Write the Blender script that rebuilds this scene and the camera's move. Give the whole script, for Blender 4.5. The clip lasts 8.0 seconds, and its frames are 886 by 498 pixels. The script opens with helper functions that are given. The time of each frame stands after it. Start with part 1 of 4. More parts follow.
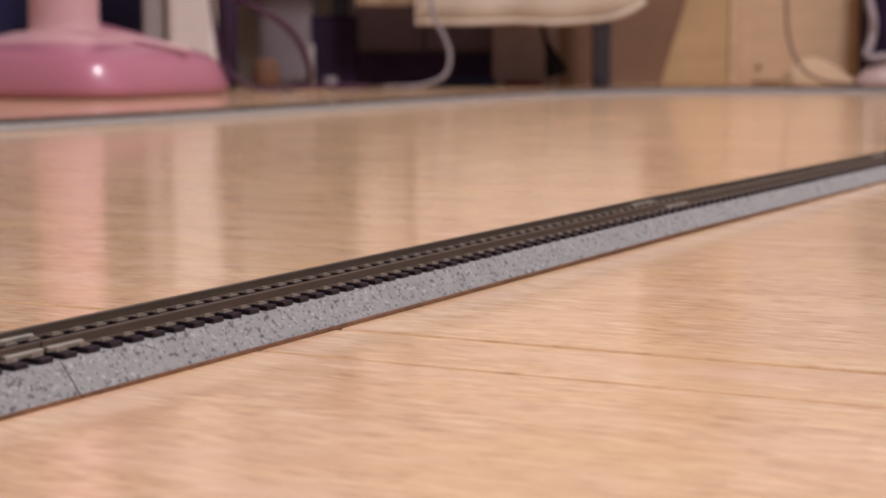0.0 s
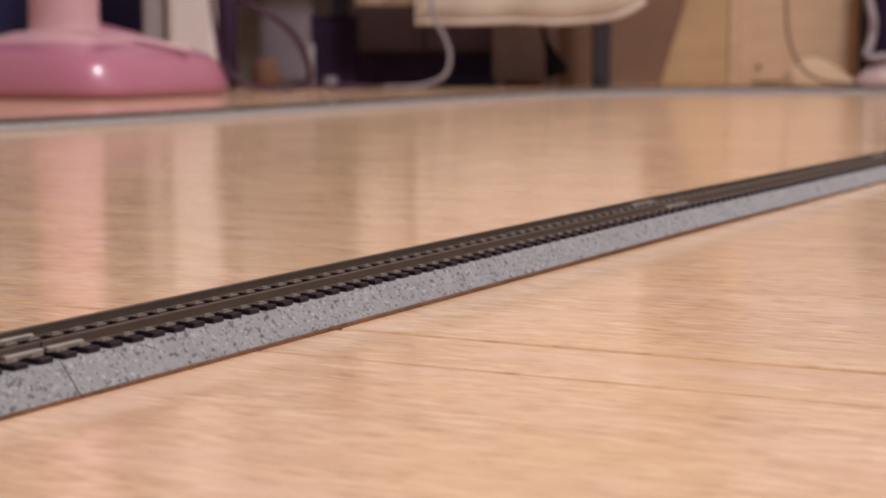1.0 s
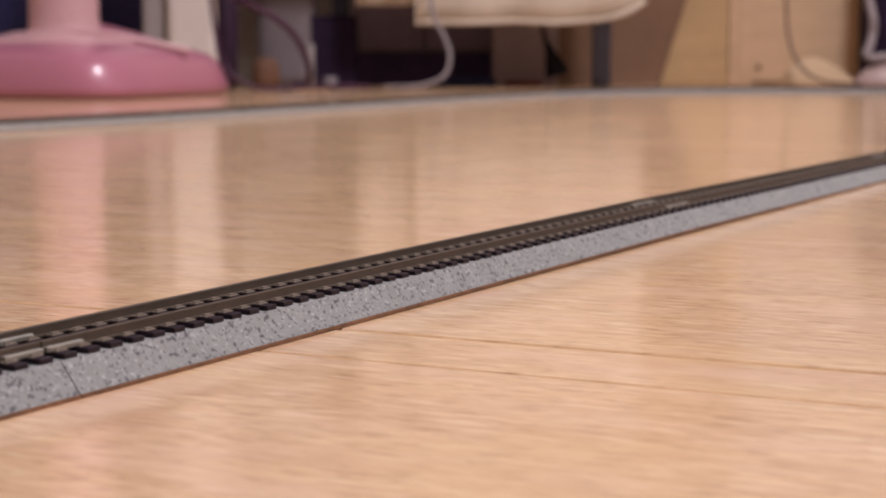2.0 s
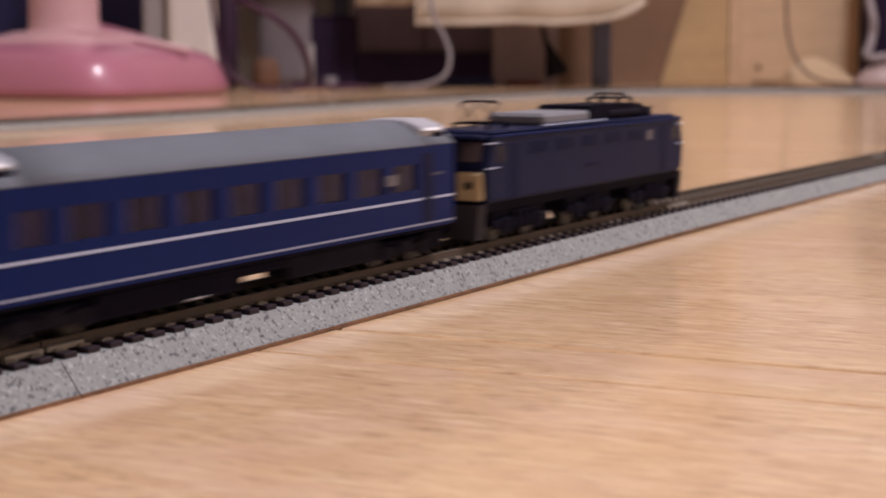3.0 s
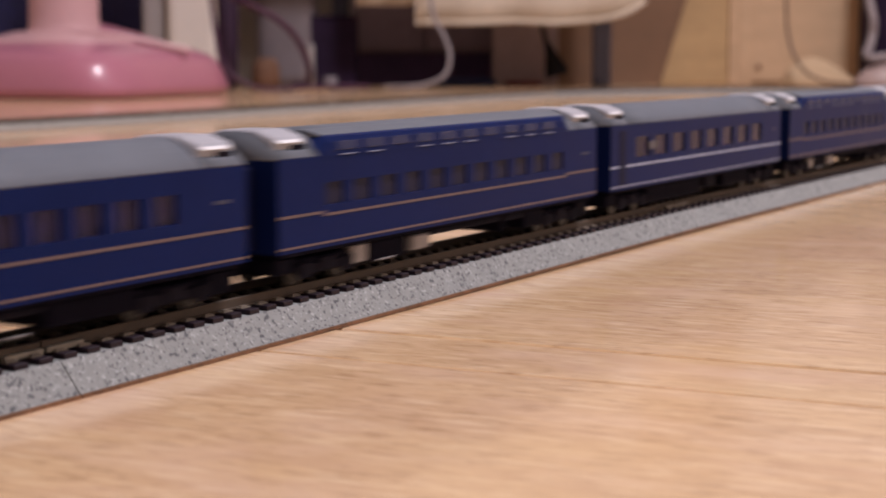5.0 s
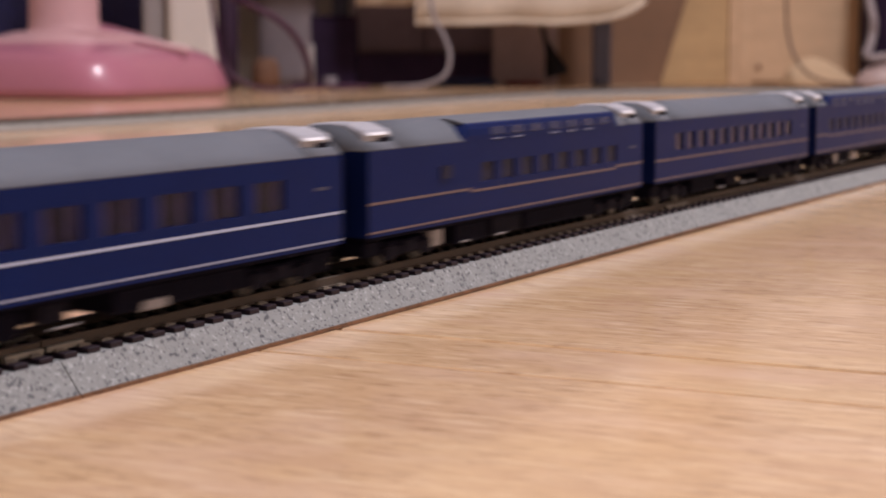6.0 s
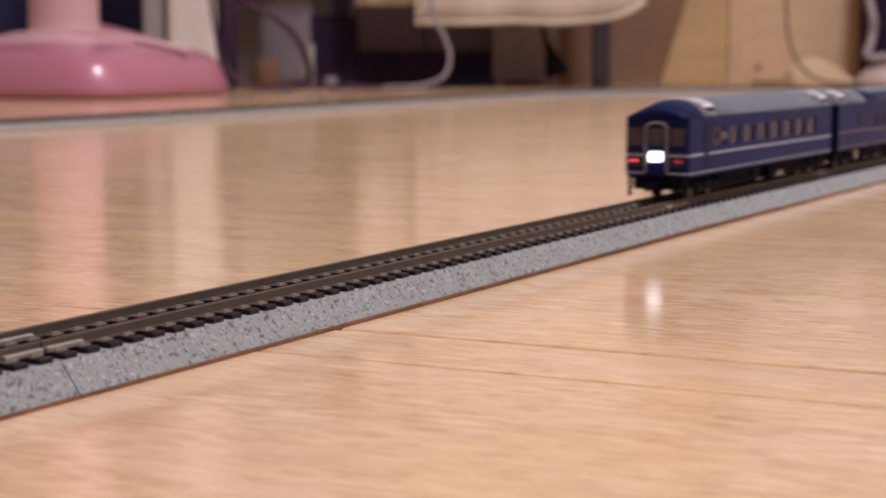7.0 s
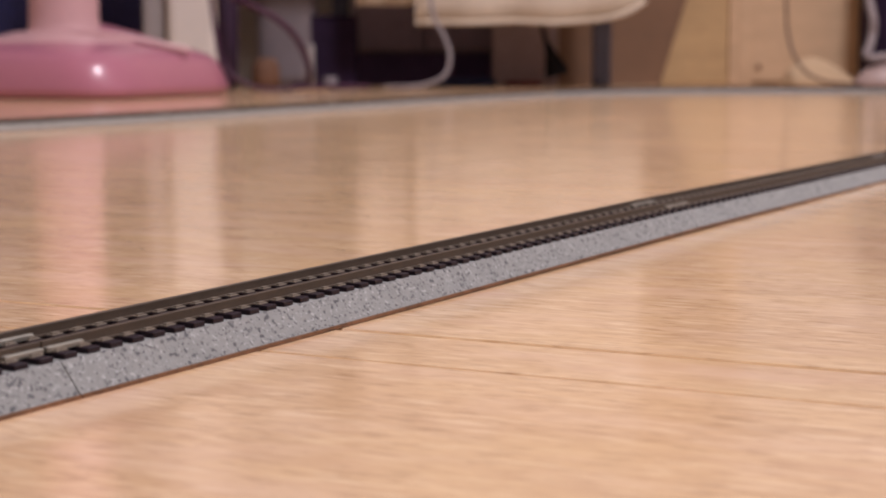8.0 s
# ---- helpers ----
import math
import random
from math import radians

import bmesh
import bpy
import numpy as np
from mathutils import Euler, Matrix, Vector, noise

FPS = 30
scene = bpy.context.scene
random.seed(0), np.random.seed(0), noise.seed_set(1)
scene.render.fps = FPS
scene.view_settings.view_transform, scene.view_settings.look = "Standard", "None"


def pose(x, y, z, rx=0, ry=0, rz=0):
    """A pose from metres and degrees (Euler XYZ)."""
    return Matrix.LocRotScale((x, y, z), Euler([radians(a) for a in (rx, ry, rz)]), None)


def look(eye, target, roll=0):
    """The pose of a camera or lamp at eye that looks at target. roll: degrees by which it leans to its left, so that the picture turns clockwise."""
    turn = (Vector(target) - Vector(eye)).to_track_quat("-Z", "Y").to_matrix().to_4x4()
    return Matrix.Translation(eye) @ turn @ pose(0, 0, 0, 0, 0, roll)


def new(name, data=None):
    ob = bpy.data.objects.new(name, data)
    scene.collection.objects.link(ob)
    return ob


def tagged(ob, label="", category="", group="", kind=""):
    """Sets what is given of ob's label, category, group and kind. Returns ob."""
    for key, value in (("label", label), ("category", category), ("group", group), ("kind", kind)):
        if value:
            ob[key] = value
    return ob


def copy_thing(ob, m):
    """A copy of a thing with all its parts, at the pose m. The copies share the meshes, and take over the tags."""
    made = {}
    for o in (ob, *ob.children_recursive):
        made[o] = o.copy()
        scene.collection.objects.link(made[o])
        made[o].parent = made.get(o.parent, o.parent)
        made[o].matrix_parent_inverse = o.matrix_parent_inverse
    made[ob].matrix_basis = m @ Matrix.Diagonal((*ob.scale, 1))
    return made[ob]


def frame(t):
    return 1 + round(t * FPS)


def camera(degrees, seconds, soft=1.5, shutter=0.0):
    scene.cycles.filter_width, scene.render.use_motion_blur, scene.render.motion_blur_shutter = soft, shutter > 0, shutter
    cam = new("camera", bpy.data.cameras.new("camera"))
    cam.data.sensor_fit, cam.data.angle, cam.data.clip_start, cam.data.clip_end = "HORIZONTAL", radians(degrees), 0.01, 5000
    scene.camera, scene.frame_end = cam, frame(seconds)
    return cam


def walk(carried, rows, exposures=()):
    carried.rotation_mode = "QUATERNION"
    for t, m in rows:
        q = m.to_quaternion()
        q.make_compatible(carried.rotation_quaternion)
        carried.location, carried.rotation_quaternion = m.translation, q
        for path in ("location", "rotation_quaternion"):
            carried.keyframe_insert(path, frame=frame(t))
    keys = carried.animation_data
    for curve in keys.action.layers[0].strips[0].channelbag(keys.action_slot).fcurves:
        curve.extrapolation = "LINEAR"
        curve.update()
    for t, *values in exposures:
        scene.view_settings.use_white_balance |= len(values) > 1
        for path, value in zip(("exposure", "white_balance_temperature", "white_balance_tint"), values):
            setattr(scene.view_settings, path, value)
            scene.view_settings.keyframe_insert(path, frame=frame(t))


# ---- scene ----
cam = camera(30.79, 8.0, soft=1.8, shutter=0.36)
EYE = Vector((-0.1754, -0.1673, 0.0484))
YAW, PITCH = radians(29.407), radians(-6.906)
AIM = EYE + Vector((math.cos(YAW) * math.cos(PITCH), math.sin(YAW) * math.cos(PITCH), math.sin(PITCH)))
STAND = look(EYE, AIM, -0.1)
cam.data.dof.use_dof = True
cam.data.dof.focus_distance = 0.29
cam.data.dof.aperture_fstop = 33.0
walk(cam, [(0.0, STAND), (8.0, STAND)], exposures=[(0.0, 0.0), (8.0, 0.0)])

# ---- light: one ceiling lamp in a closed room at night ----
world = bpy.data.worlds.new("world")
scene.world = world
world.use_nodes = True
world.node_tree.nodes["Background"].inputs[0].default_value = (0.9, 0.75, 0.6, 1)
world.node_tree.nodes["Background"].inputs[1].default_value = 0.02


def room(u, v, z=0.0):
    """A place in the room: u metres to the side, v metres ahead of the tripod, z up."""
    return Vector((EYE.x + v * math.cos(YAW) + u * math.sin(YAW), EYE.y + v * math.sin(YAW) - u * math.cos(YAW), z))


TURN = math.degrees(YAW) - 90  # the room's wall faces the tripod


def at(u, v, z=0.0, turn=0.0):
    p = room(u, v, z)
    return pose(p.x, p.y, p.z, 0, 0, TURN + turn)


lamp_data = bpy.data.lights.new("ceiling_lamp", "AREA")
lamp_data.shape, lamp_data.size, lamp_data.energy, lamp_data.color = "DISK", 0.55, 69.0, (0.985, 0.937, 1.03)
lamp = new("ceiling_lamp", lamp_data)
lamp.matrix_world = look(room(0.80, 0.55, 2.36), room(0.80, 0.55, 0.0))


# ---- materials ----
def material(name, colour, rough=0.5, metal=0.0, vary=0.15, scale=40.0, stretch=(1, 1, 1), bump=0.0, coat=0.0, dark=None, spec=0.5, glow=0.0, fine=None, random_hue=0.0, detail=5.0):
    m = bpy.data.materials.new(name)
    m.use_nodes = True
    nt = m.node_tree
    n, l = nt.nodes, nt.links
    b = n["Principled BSDF"]
    b.inputs["Roughness"].default_value, b.inputs["Metallic"].default_value = rough, metal
    b.inputs["Coat Weight"].default_value, b.inputs["Specular IOR Level"].default_value = coat, spec
    co, mp = n.new("ShaderNodeTexCoord"), n.new("ShaderNodeMapping")
    mp.inputs["Scale"].default_value = stretch
    l.new(co.outputs["Object"], mp.inputs["Vector"])
    vec = mp.outputs["Vector"]
    if random_hue:
        info, add = n.new("ShaderNodeObjectInfo"), n.new("ShaderNodeVectorMath")
        sc = n.new("ShaderNodeMath")
        sc.operation, sc.inputs[1].default_value = "MULTIPLY", 13.0
        l.new(info.outputs["Random"], sc.inputs[0])
        l.new(vec, add.inputs[0])
        l.new(sc.outputs[0], add.inputs[1])
        vec = add.outputs[0]
    t1, t2 = n.new("ShaderNodeTexNoise"), n.new("ShaderNodeTexNoise")
    t1.inputs["Scale"].default_value, t1.inputs["Detail"].default_value = scale, detail
    t2.inputs["Scale"].default_value, t2.inputs["Detail"].default_value = fine or scale * 7.3, 3.0
    l.new(vec, t1.inputs["Vector"])
    l.new(vec, t2.inputs["Vector"])
    mix = n.new("ShaderNodeMix")
    mix.data_type = "FLOAT"
    mix.inputs[0].default_value = 0.4
    l.new(t1.outputs["Fac"], mix.inputs[2])
    l.new(t2.outputs["Fac"], mix.inputs[3])
    ramp = n.new("ShaderNodeValToRGB")
    c = Vector(colour)
    lo = Vector(dark) if dark else c * (1 - vary)
    hi = c * (1 + vary * 0.6)
    ramp.color_ramp.elements[0].position, ramp.color_ramp.elements[1].position = 0.32, 0.68
    ramp.color_ramp.elements[0].color, ramp.color_ramp.elements[1].color = (*lo, 1), (*[min(1, v) for v in hi], 1)
    l.new(mix.outputs[0], ramp.inputs[0])
    l.new(ramp.outputs[0], b.inputs["Base Color"])
    rr = n.new("ShaderNodeMapRange")
    rr.inputs["To Min"].default_value, rr.inputs["To Max"].default_value = max(0.02, rough - 0.06), min(1, rough + 0.06)
    l.new(t1.outputs["Fac"], rr.inputs["Value"])
    l.new(rr.outputs[0], b.inputs["Roughness"])
    if bump:
        bp = n.new("ShaderNodeBump")
        bp.inputs["Strength"].default_value, bp.inputs["Distance"].default_value = min(1, bump), 0.001
        l.new(mix.outputs[0], bp.inputs["Height"])
        l.new(bp.outputs[0], b.inputs["Normal"])
    if glow:
        b.inputs["Emission Color"].default_value = (*colour, 1)
        b.inputs["Emission Strength"].default_value = glow
    return m


def glass(name, tint, rough=0.08):
    m = bpy.data.materials.new(name)
    m.use_nodes = True
    b = m.node_tree.nodes["Principled BSDF"]
    b.inputs["Base Color"].default_value = (*tint, 1)
    b.inputs["Transmission Weight"].default_value = 1.0
    b.inputs["Roughness"].default_value = rough
    b.inputs["IOR"].default_value = 1.2
    return m


def speckled(name, base, speck, pale):
    """Moulded ballast: grey plastic with printed dark and pale grains."""
    m = material(name, base, 0.8, 0, 0.16, 160, bump=0.05, fine=1500, spec=0.3)
    nt = m.node_tree
    n, l = nt.nodes, nt.links
    b = n["Principled BSDF"]
    old = b.inputs["Base Color"].links[0].from_socket
    co = n.new("ShaderNodeTexCoord")
    for k, (scale, low, high, col) in enumerate(((760, 0.59, 0.67, speck), (1200, 0.58, 0.70, pale), (1500, 0.60, 0.68, speck))):
        t, r, mx, mp = n.new("ShaderNodeTexNoise"), n.new("ShaderNodeMapRange"), n.new("ShaderNodeMix"), n.new("ShaderNodeMapping")
        mp.inputs["Location"].default_value = (k * 3.7, k * 1.3, 0)
        l.new(co.outputs["Object"], mp.inputs["Vector"])
        l.new(mp.outputs["Vector"], t.inputs["Vector"])
        t.inputs["Scale"].default_value, t.inputs["Detail"].default_value = scale, 2.0
        r.inputs["From Min"].default_value, r.inputs["From Max"].default_value = low, high
        l.new(t.outputs["Fac"], r.inputs["Value"])
        mx.data_type = "RGBA"
        l.new(r.outputs[0], mx.inputs[0])
        l.new(old, mx.inputs[6])
        mx.inputs[7].default_value = (*col, 1)
        old = mx.outputs[2]
    l.new(old, b.inputs["Base Color"])
    return m


def floor_material():
    """Satin boards: long pale and dark grain along y, fine pores, and a gently rippled varnish."""
    m = material("floor_wood", (0.70, 0.478, 0.278), 0.138, 0, 0.14, 12.0, stretch=(13, 2.2, 1), dark=(0.615, 0.398, 0.232), random_hue=1.0, fine=62, spec=0.75, detail=8.0)
    nt = m.node_tree
    n, l = nt.nodes, nt.links
    b = n["Principled BSDF"]
    co, mp, t, bp = n.new("ShaderNodeTexCoord"), n.new("ShaderNodeMapping"), n.new("ShaderNodeTexNoise"), n.new("ShaderNodeBump")
    mp.inputs["Scale"].default_value = (60, 5, 1)
    l.new(co.outputs["Object"], mp.inputs["Vector"])
    l.new(mp.outputs["Vector"], t.inputs["Vector"])
    t.inputs["Scale"].default_value, t.inputs["Detail"].default_value = 5.0, 4.0
    # pale and dark pores, and broad uneven tone
    old = b.inputs["Base Color"].links[0].from_socket
    for scale, vec, low, high, col in ((1.0, (1500, 240, 1), 0.55, 0.68, (0.47, 0.29, 0.16)), (1.0, (760, 150, 1), 0.52, 0.68, (0.40, 0.235, 0.125)), (1.0, (560, 90, 1), 0.51, 0.70, (0.92, 0.69, 0.46)), (1.0, (9, 3.5, 1), 0.5, 0.85, (0.60, 0.36, 0.22)), (1.0, (34, 20, 1), 0.50, 0.72, (0.74, 0.50, 0.27)), (1.0, (70, 26, 1), 0.50, 0.75, (0.80, 0.56, 0.40)), (1.0, (52, 34, 1), 0.54, 0.76, (0.60, 0.37, 0.235))):
        m2, t2, r2, x2 = n.new("ShaderNodeMapping"), n.new("ShaderNodeTexNoise"), n.new("ShaderNodeMapRange"), n.new("ShaderNodeMix")
        m2.inputs["Scale"].default_value = vec
        l.new(co.outputs["Object"], m2.inputs["Vector"])
        l.new(m2.outputs["Vector"], t2.inputs["Vector"])
        t2.inputs["Scale"].default_value, t2.inputs["Detail"].default_value = scale, 4.0
        r2.inputs["From Min"].default_value, r2.inputs["From Max"].default_value, r2.inputs["To Max"].default_value = low, high, 0.64
        l.new(t2.outputs["Fac"], r2.inputs["Value"])
        x2.data_type = "RGBA"
        l.new(r2.outputs[0], x2.inputs[0])
        l.new(old, x2.inputs[6])
        x2.inputs[7].default_value = (*col, 1)
        old = x2.outputs[2]
    l.new(old, b.inputs["Base Color"])
    bp.inputs["Strength"].default_value, bp.inputs["Distance"].default_value = 0.35, 0.00004
    l.new(t.outputs["Fac"], bp.inputs["Height"])
    l.new(bp.outputs[0], b.inputs["Normal"])
    return m


FLOOR = floor_material()
BALLAST = speckled("ballast_plastic", (0.258, 0.262, 0.258), (0.095, 0.095, 0.103), (0.38, 0.385, 0.385))
# ballast of the far straight, in a warmer grey than the rest
FARBALLAST = speckled("far_ballast", (0.30, 0.28, 0.255), (0.12, 0.11, 0.10), (0.40, 0.38, 0.35))
SLEEPER = material("sleeper_plastic", (0.022, 0.014, 0.021), 0.45, 0, 0.3, 300, spec=0.2)
RAIL = material("rail_brown", (0.082, 0.060, 0.045), 0.5, 0, 0.2, 250, spec=0.3)
BLUE = material("coach_blue", (0.0066, 0.0160, 0.090), 0.36, 0, 0.10, 60, spec=0.06)
LOCOBLUE = material("loco_blue", (0.0100, 0.0140, 0.048), 0.42, 0, 0.12, 60, spec=0.06)
ROOF = material("roof_grey", (0.135, 0.145, 0.172), 0.65, 0, 0.10, 80, spec=0.15)
SILVER = material("roof_silver", (0.40, 0.40, 0.45), 0.35, 0.0, 0.05, 100)
BLACK = material("underframe_black", (0.0085, 0.0078, 0.0155), 0.6, 0, 0.3, 120, spec=0.02)
DARKGREY = material("underframe_grey", (0.0145, 0.0130, 0.0215), 0.6, 0, 0.3, 120, spec=0.03)
WHITE = material("line_white", (0.44, 0.50, 0.68), 0.4, 0, 0.05, 100)
SILLWHITE = material("sill_line_white", (0.26, 0.29, 0.41), 0.4, 0, 0.05, 100)
ORANGE = material("line_gold", (0.155, 0.105, 0.105), 0.4, 0, 0.08, 100)
STEEL = material("wheel_steel", (0.016, 0.014, 0.015), 0.45, 0.2, 0.2, 100)
CREAM = material("cab_cream", (0.50, 0.39, 0.24), 0.4, 0, 0.08, 100)
CURTAIN = material("curtain_beige", (0.120, 0.112, 0.21), 0.8, 0, 0.25, 200)
DARKINNER = material("inner_dark", (0.022, 0.028, 0.060), 0.8, 0, 0.25, 200)
PANE = glass("coach_pane", (0.78, 0.72, 1.0))
DIMPANE = material("dim_tinted_pane", (0.020, 0.020, 0.050), 0.3, 0, 0.35, 90, spec=0.1)
SIGN = material("lit_sign", (0.85, 0.88, 1.0), 0.4, glow=4.0)
RED = material("tail_red", (1.0, 0.06, 0.09), 0.3, glow=2.4)
DIMRED = material("tail_red_dim", (0.9, 0.03, 0.09), 0.3, glow=1.1)
PINK = material("pink_plastic", (0.46, 0.172, 0.245), 0.30, 0, 0.05, 12, coat=0.3)
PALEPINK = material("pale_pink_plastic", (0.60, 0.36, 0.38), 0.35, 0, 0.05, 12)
NAVYCLOTH = material("navy_cloth", (0.020, 0.019, 0.080), 0.9, 0, 0.3, 60)
WHITEPLASTIC = material("white_plastic", (0.74, 0.68, 0.63), 0.45, 0, 0.06, 9)
GREYPLASTIC = material("grey_plastic", (0.19, 0.16, 0.175), 0.5, 0, 0.15, 9)
PURPLE = material("purple_cloth", (0.030, 0.010, 0.035), 0.8, 0, 0.3, 50)
PURPLECABLE = material("purple_cable", (0.060, 0.011, 0.040), 0.5, 0, 0.2, 50)
DARKBOX = material("dark_box", (0.024, 0.013, 0.034), 0.7, 0, 0.3, 20, spec=0.1)
CABINETDARK = material("dark_cabinet", (0.22, 0.17, 0.205), 0.6, 0, 0.2, 12, spec=0.2)
PLINTH = material("plinth_dark", (0.095, 0.062, 0.135), 0.7, 0, 0.25, 20, spec=0.15)
CLOTH = material("white_cloth", (0.62, 0.53, 0.43), 0.9, 0, 0.10, 45, bump=0.2)
CABLEWHITE = material("white_cable", (0.26, 0.22, 0.23), 0.45, 0, 0.06, 50)
CABLEBLACK = material("black_cable", (0.005, 0.004, 0.005), 0.6, 0, 0.2, 50, spec=0.1)
LEG = material("grey_metal", (0.09, 0.09, 0.13), 0.4, 0.3, 0.15, 30)
OCHRE = material("ochre_wood", (0.50, 0.33, 0.165), 0.55, 0, 0.18, 6, stretch=(1, 1, 6))
PLY = material("plywood", (0.60, 0.41, 0.255), 0.55, 0, 0.14, 7, stretch=(1, 1, 5))
PAPER = material("kraft_paper", (0.56, 0.40, 0.25), 0.8, 0, 0.12, 14, bump=0.2)
BROWNBAG = material("brown_bag", (0.17, 0.080, 0.045), 0.8, 0, 0.2, 30)
WALLP = material("wallpaper", (0.55, 0.50, 0.46), 0.9, 0, 0.06, 90, bump=0.15)
CEILP = material("ceiling_paper", (0.75, 0.72, 0.68), 0.9, 0, 0.05, 90, bump=0.1)


# ---- mesh helpers (sizes in metres unless a name ends in mm) ----
def part(name, bm, mat, parent=None, label="", smooth=False, m=None):
    me = bpy.data.meshes.new(name)
    bmesh.ops.recalc_face_normals(bm, faces=bm.faces)
    bm.to_mesh(me)
    bm.free()
    me.materials.append(mat)
    if smooth:
        for p in me.polygons:
            p.use_smooth = True
    ob = new(name, me)
    if parent:
        ob.parent = parent
    if m is not None:
        ob.matrix_basis = m
    if label:
        ob["label"] = label
    return ob


def block(x0, x1, y0, y1, z0, z1, bevel=0.0, bm=None, seg=1):
    """A box between two corners, with rounded edges."""
    bm2 = bmesh.new()
    bmesh.ops.create_cube(bm2, size=1.0, matrix=Matrix.Translation(((x0 + x1) / 2, (y0 + y1) / 2, (z0 + z1) / 2)) @ Matrix.Diagonal((x1 - x0, y1 - y0, z1 - z0, 1)))
    if bevel:
        bmesh.ops.bevel(bm2, geom=bm2.edges[:], offset=bevel, segments=seg, affect="EDGES", profile=0.5)
    if bm is None:
        return bm2
    return merge(bm, bm2)


def merge(bm, other):
    me = bpy.data.meshes.new("tmp")
    other.to_mesh(me)
    other.free()
    bm.from_mesh(me)
    bpy.data.meshes.remove(me)
    return bm


def drum(r, h, m, seg=20, r2=None, bm=None):
    bm2 = bmesh.new()
    bmesh.ops.create_cone(bm2, cap_ends=True, segments=seg, radius1=r, radius2=r if r2 is None else r2, depth=h, matrix=m)
    return bm2 if bm is None else merge(bm, bm2)


def loft(rings, closed=True, caps=True):
    """A skin over rings of equally many points."""
    bm = bmesh.new()
    vs = [[bm.verts.new(p) for p in r] for r in rings]
    k = len(rings[0])
    for a, b in zip(vs, vs[1:]):
        for i in range(k if closed else k - 1):
            bm.faces.new((a[i], a[(i + 1) % k], b[(i + 1) % k], b[i]))
    if caps and closed:
        bm.faces.new(vs[0])
        bm.faces.new(vs[-1])
    return bm


def cord(name, points, r, mat, parent=None, label=""):
    """A round cord through smooth points."""
    cu = bpy.data.curves.new(name, "CURVE")
    cu.dimensions, cu.bevel_depth, cu.bevel_resolution, cu.use_fill_caps = "3D", r, 3, True
    sp = cu.splines.new("BEZIER")
    sp.bezier_points.add(len(points) - 1)
    for bp, p in zip(sp.bezier_points, points):
        bp.co, bp.handle_left_type, bp.handle_right_type = p, "AUTO", "AUTO"
    tmp = bpy.data.objects.new("tmp", cu)
    me = bpy.data.meshes.new_from_object(tmp)
    bpy.data.objects.remove(tmp)
    me.name = name
    me.materials.clear()
    me.materials.append(mat)
    for p in me.polygons:
        p.use_smooth = True
    ob = new(name, me)
    ob.parent = parent
    if label:
        ob["label"] = label
    return ob


def thing(name, m, label, category, group=""):
    ob = new(name)
    ob.matrix_basis = m
    return tagged(ob, label, category, group)


# ---- setting ----
def build_room():
    u0, u1, v0, v1, h = -1.9, 1.7, -2.3, 2.85, 2.4
    # wooden floor: a slab below, boards above it with open joints, cut off under the walls
    base = tagged(part("floor", block(u0 - 0.1, u1 + 0.1, v0 - 0.1, v1 + 0.1, -0.06, -0.012), BLACK, m=at(0, 0)), "pale warm wooden board floor with a satin finish", "floor", kind="structure")
    back = base.matrix_basis.inverted()
    wide, long = 0.303, 1.818
    sides = [(room(u0 - 0.05, 0), room(-1, 0) - room(0, 0)), (room(u1 + 0.05, 0), room(1, 0) - room(0, 0)), (room(0, v0 - 0.05), room(0, -1) - room(0, 0)), (room(0, v1 + 0.05), room(0, 1) - room(0, 0))]
    laid = pose(0, 0, 0, 0, 0, 3.65)  # the boards run a little askew of the track
    aside = laid.inverted()
    sides = [(aside @ p, aside.to_3x3() @ n) for p, n in sides]
    for i in range(-12, 13):
        for j in range(-3, 3):
            x, y = 0.0608 + i * wide, -0.35 + j * long + (i % 3 - 1) * long / 3
            for x0, x1, edge in ((0.0, 0.2780, 0.0004), (0.27814, wide - 0.0010, 0.0008)):
                b = block(x0, x1, 0, long - 0.0010, -0.012, 0.0, edge)
                for p, n in sides:
                    bmesh.ops.bisect_plane(b, geom=b.verts[:] + b.edges[:] + b.faces[:], plane_co=p - Vector((x, y, 0)), plane_no=n, clear_outer=True)
                if not b.faces:
                    b.free()
                    continue
                part("floor_board", b, FLOOR, base, m=back @ laid @ pose(x, y, 0))
    # walls and ceiling round the room
    for name, a, bb, c, d in (("wall_back", u0, u1, v1, v1 + 0.1), ("wall_front", u0, u1, v0 - 0.1, v0)):
        tagged(part(name, block(a, bb, c, d, 0, h), WALLP, m=at(0, 0)), "plain pale textured wallpaper wall", "wall", kind="structure")
    for name, a, bb in (("wall_west", u0 - 0.1, u0), ("wall_east", u1, u1 + 0.1)):
        tagged(part(name, block(a, bb, v0 - 0.1, v1 + 0.1, 0, h), WALLP, m=at(0, 0)), "plain pale textured wallpaper wall", "wall", kind="structure")
    tagged(part("ceiling", block(u0 - 0.1, u1 + 0.1, v0 - 0.1, v1 + 0.1, h, h + 0.1), CEILP, m=at(0, 0)), "plain white papered ceiling", "ceiling", kind="structure")


# ---- model railway track: 248 mm sections, 9 mm gauge ----
MM = 0.001
JOINT0, SECTION, PITCH_TIE = -5.57, 248.0, 4.96
BED, TIE, TOP = 5.05, 5.9, 7.6  # heights of ballast, sleeper and rail head, mm
FIRST, LAST = -8, 5  # sections of each straight
END_E = (JOINT0 + (LAST + 1) * SECTION) * MM
END_W = (JOINT0 + FIRST * SECTION) * MM
RADIUS = 0.315
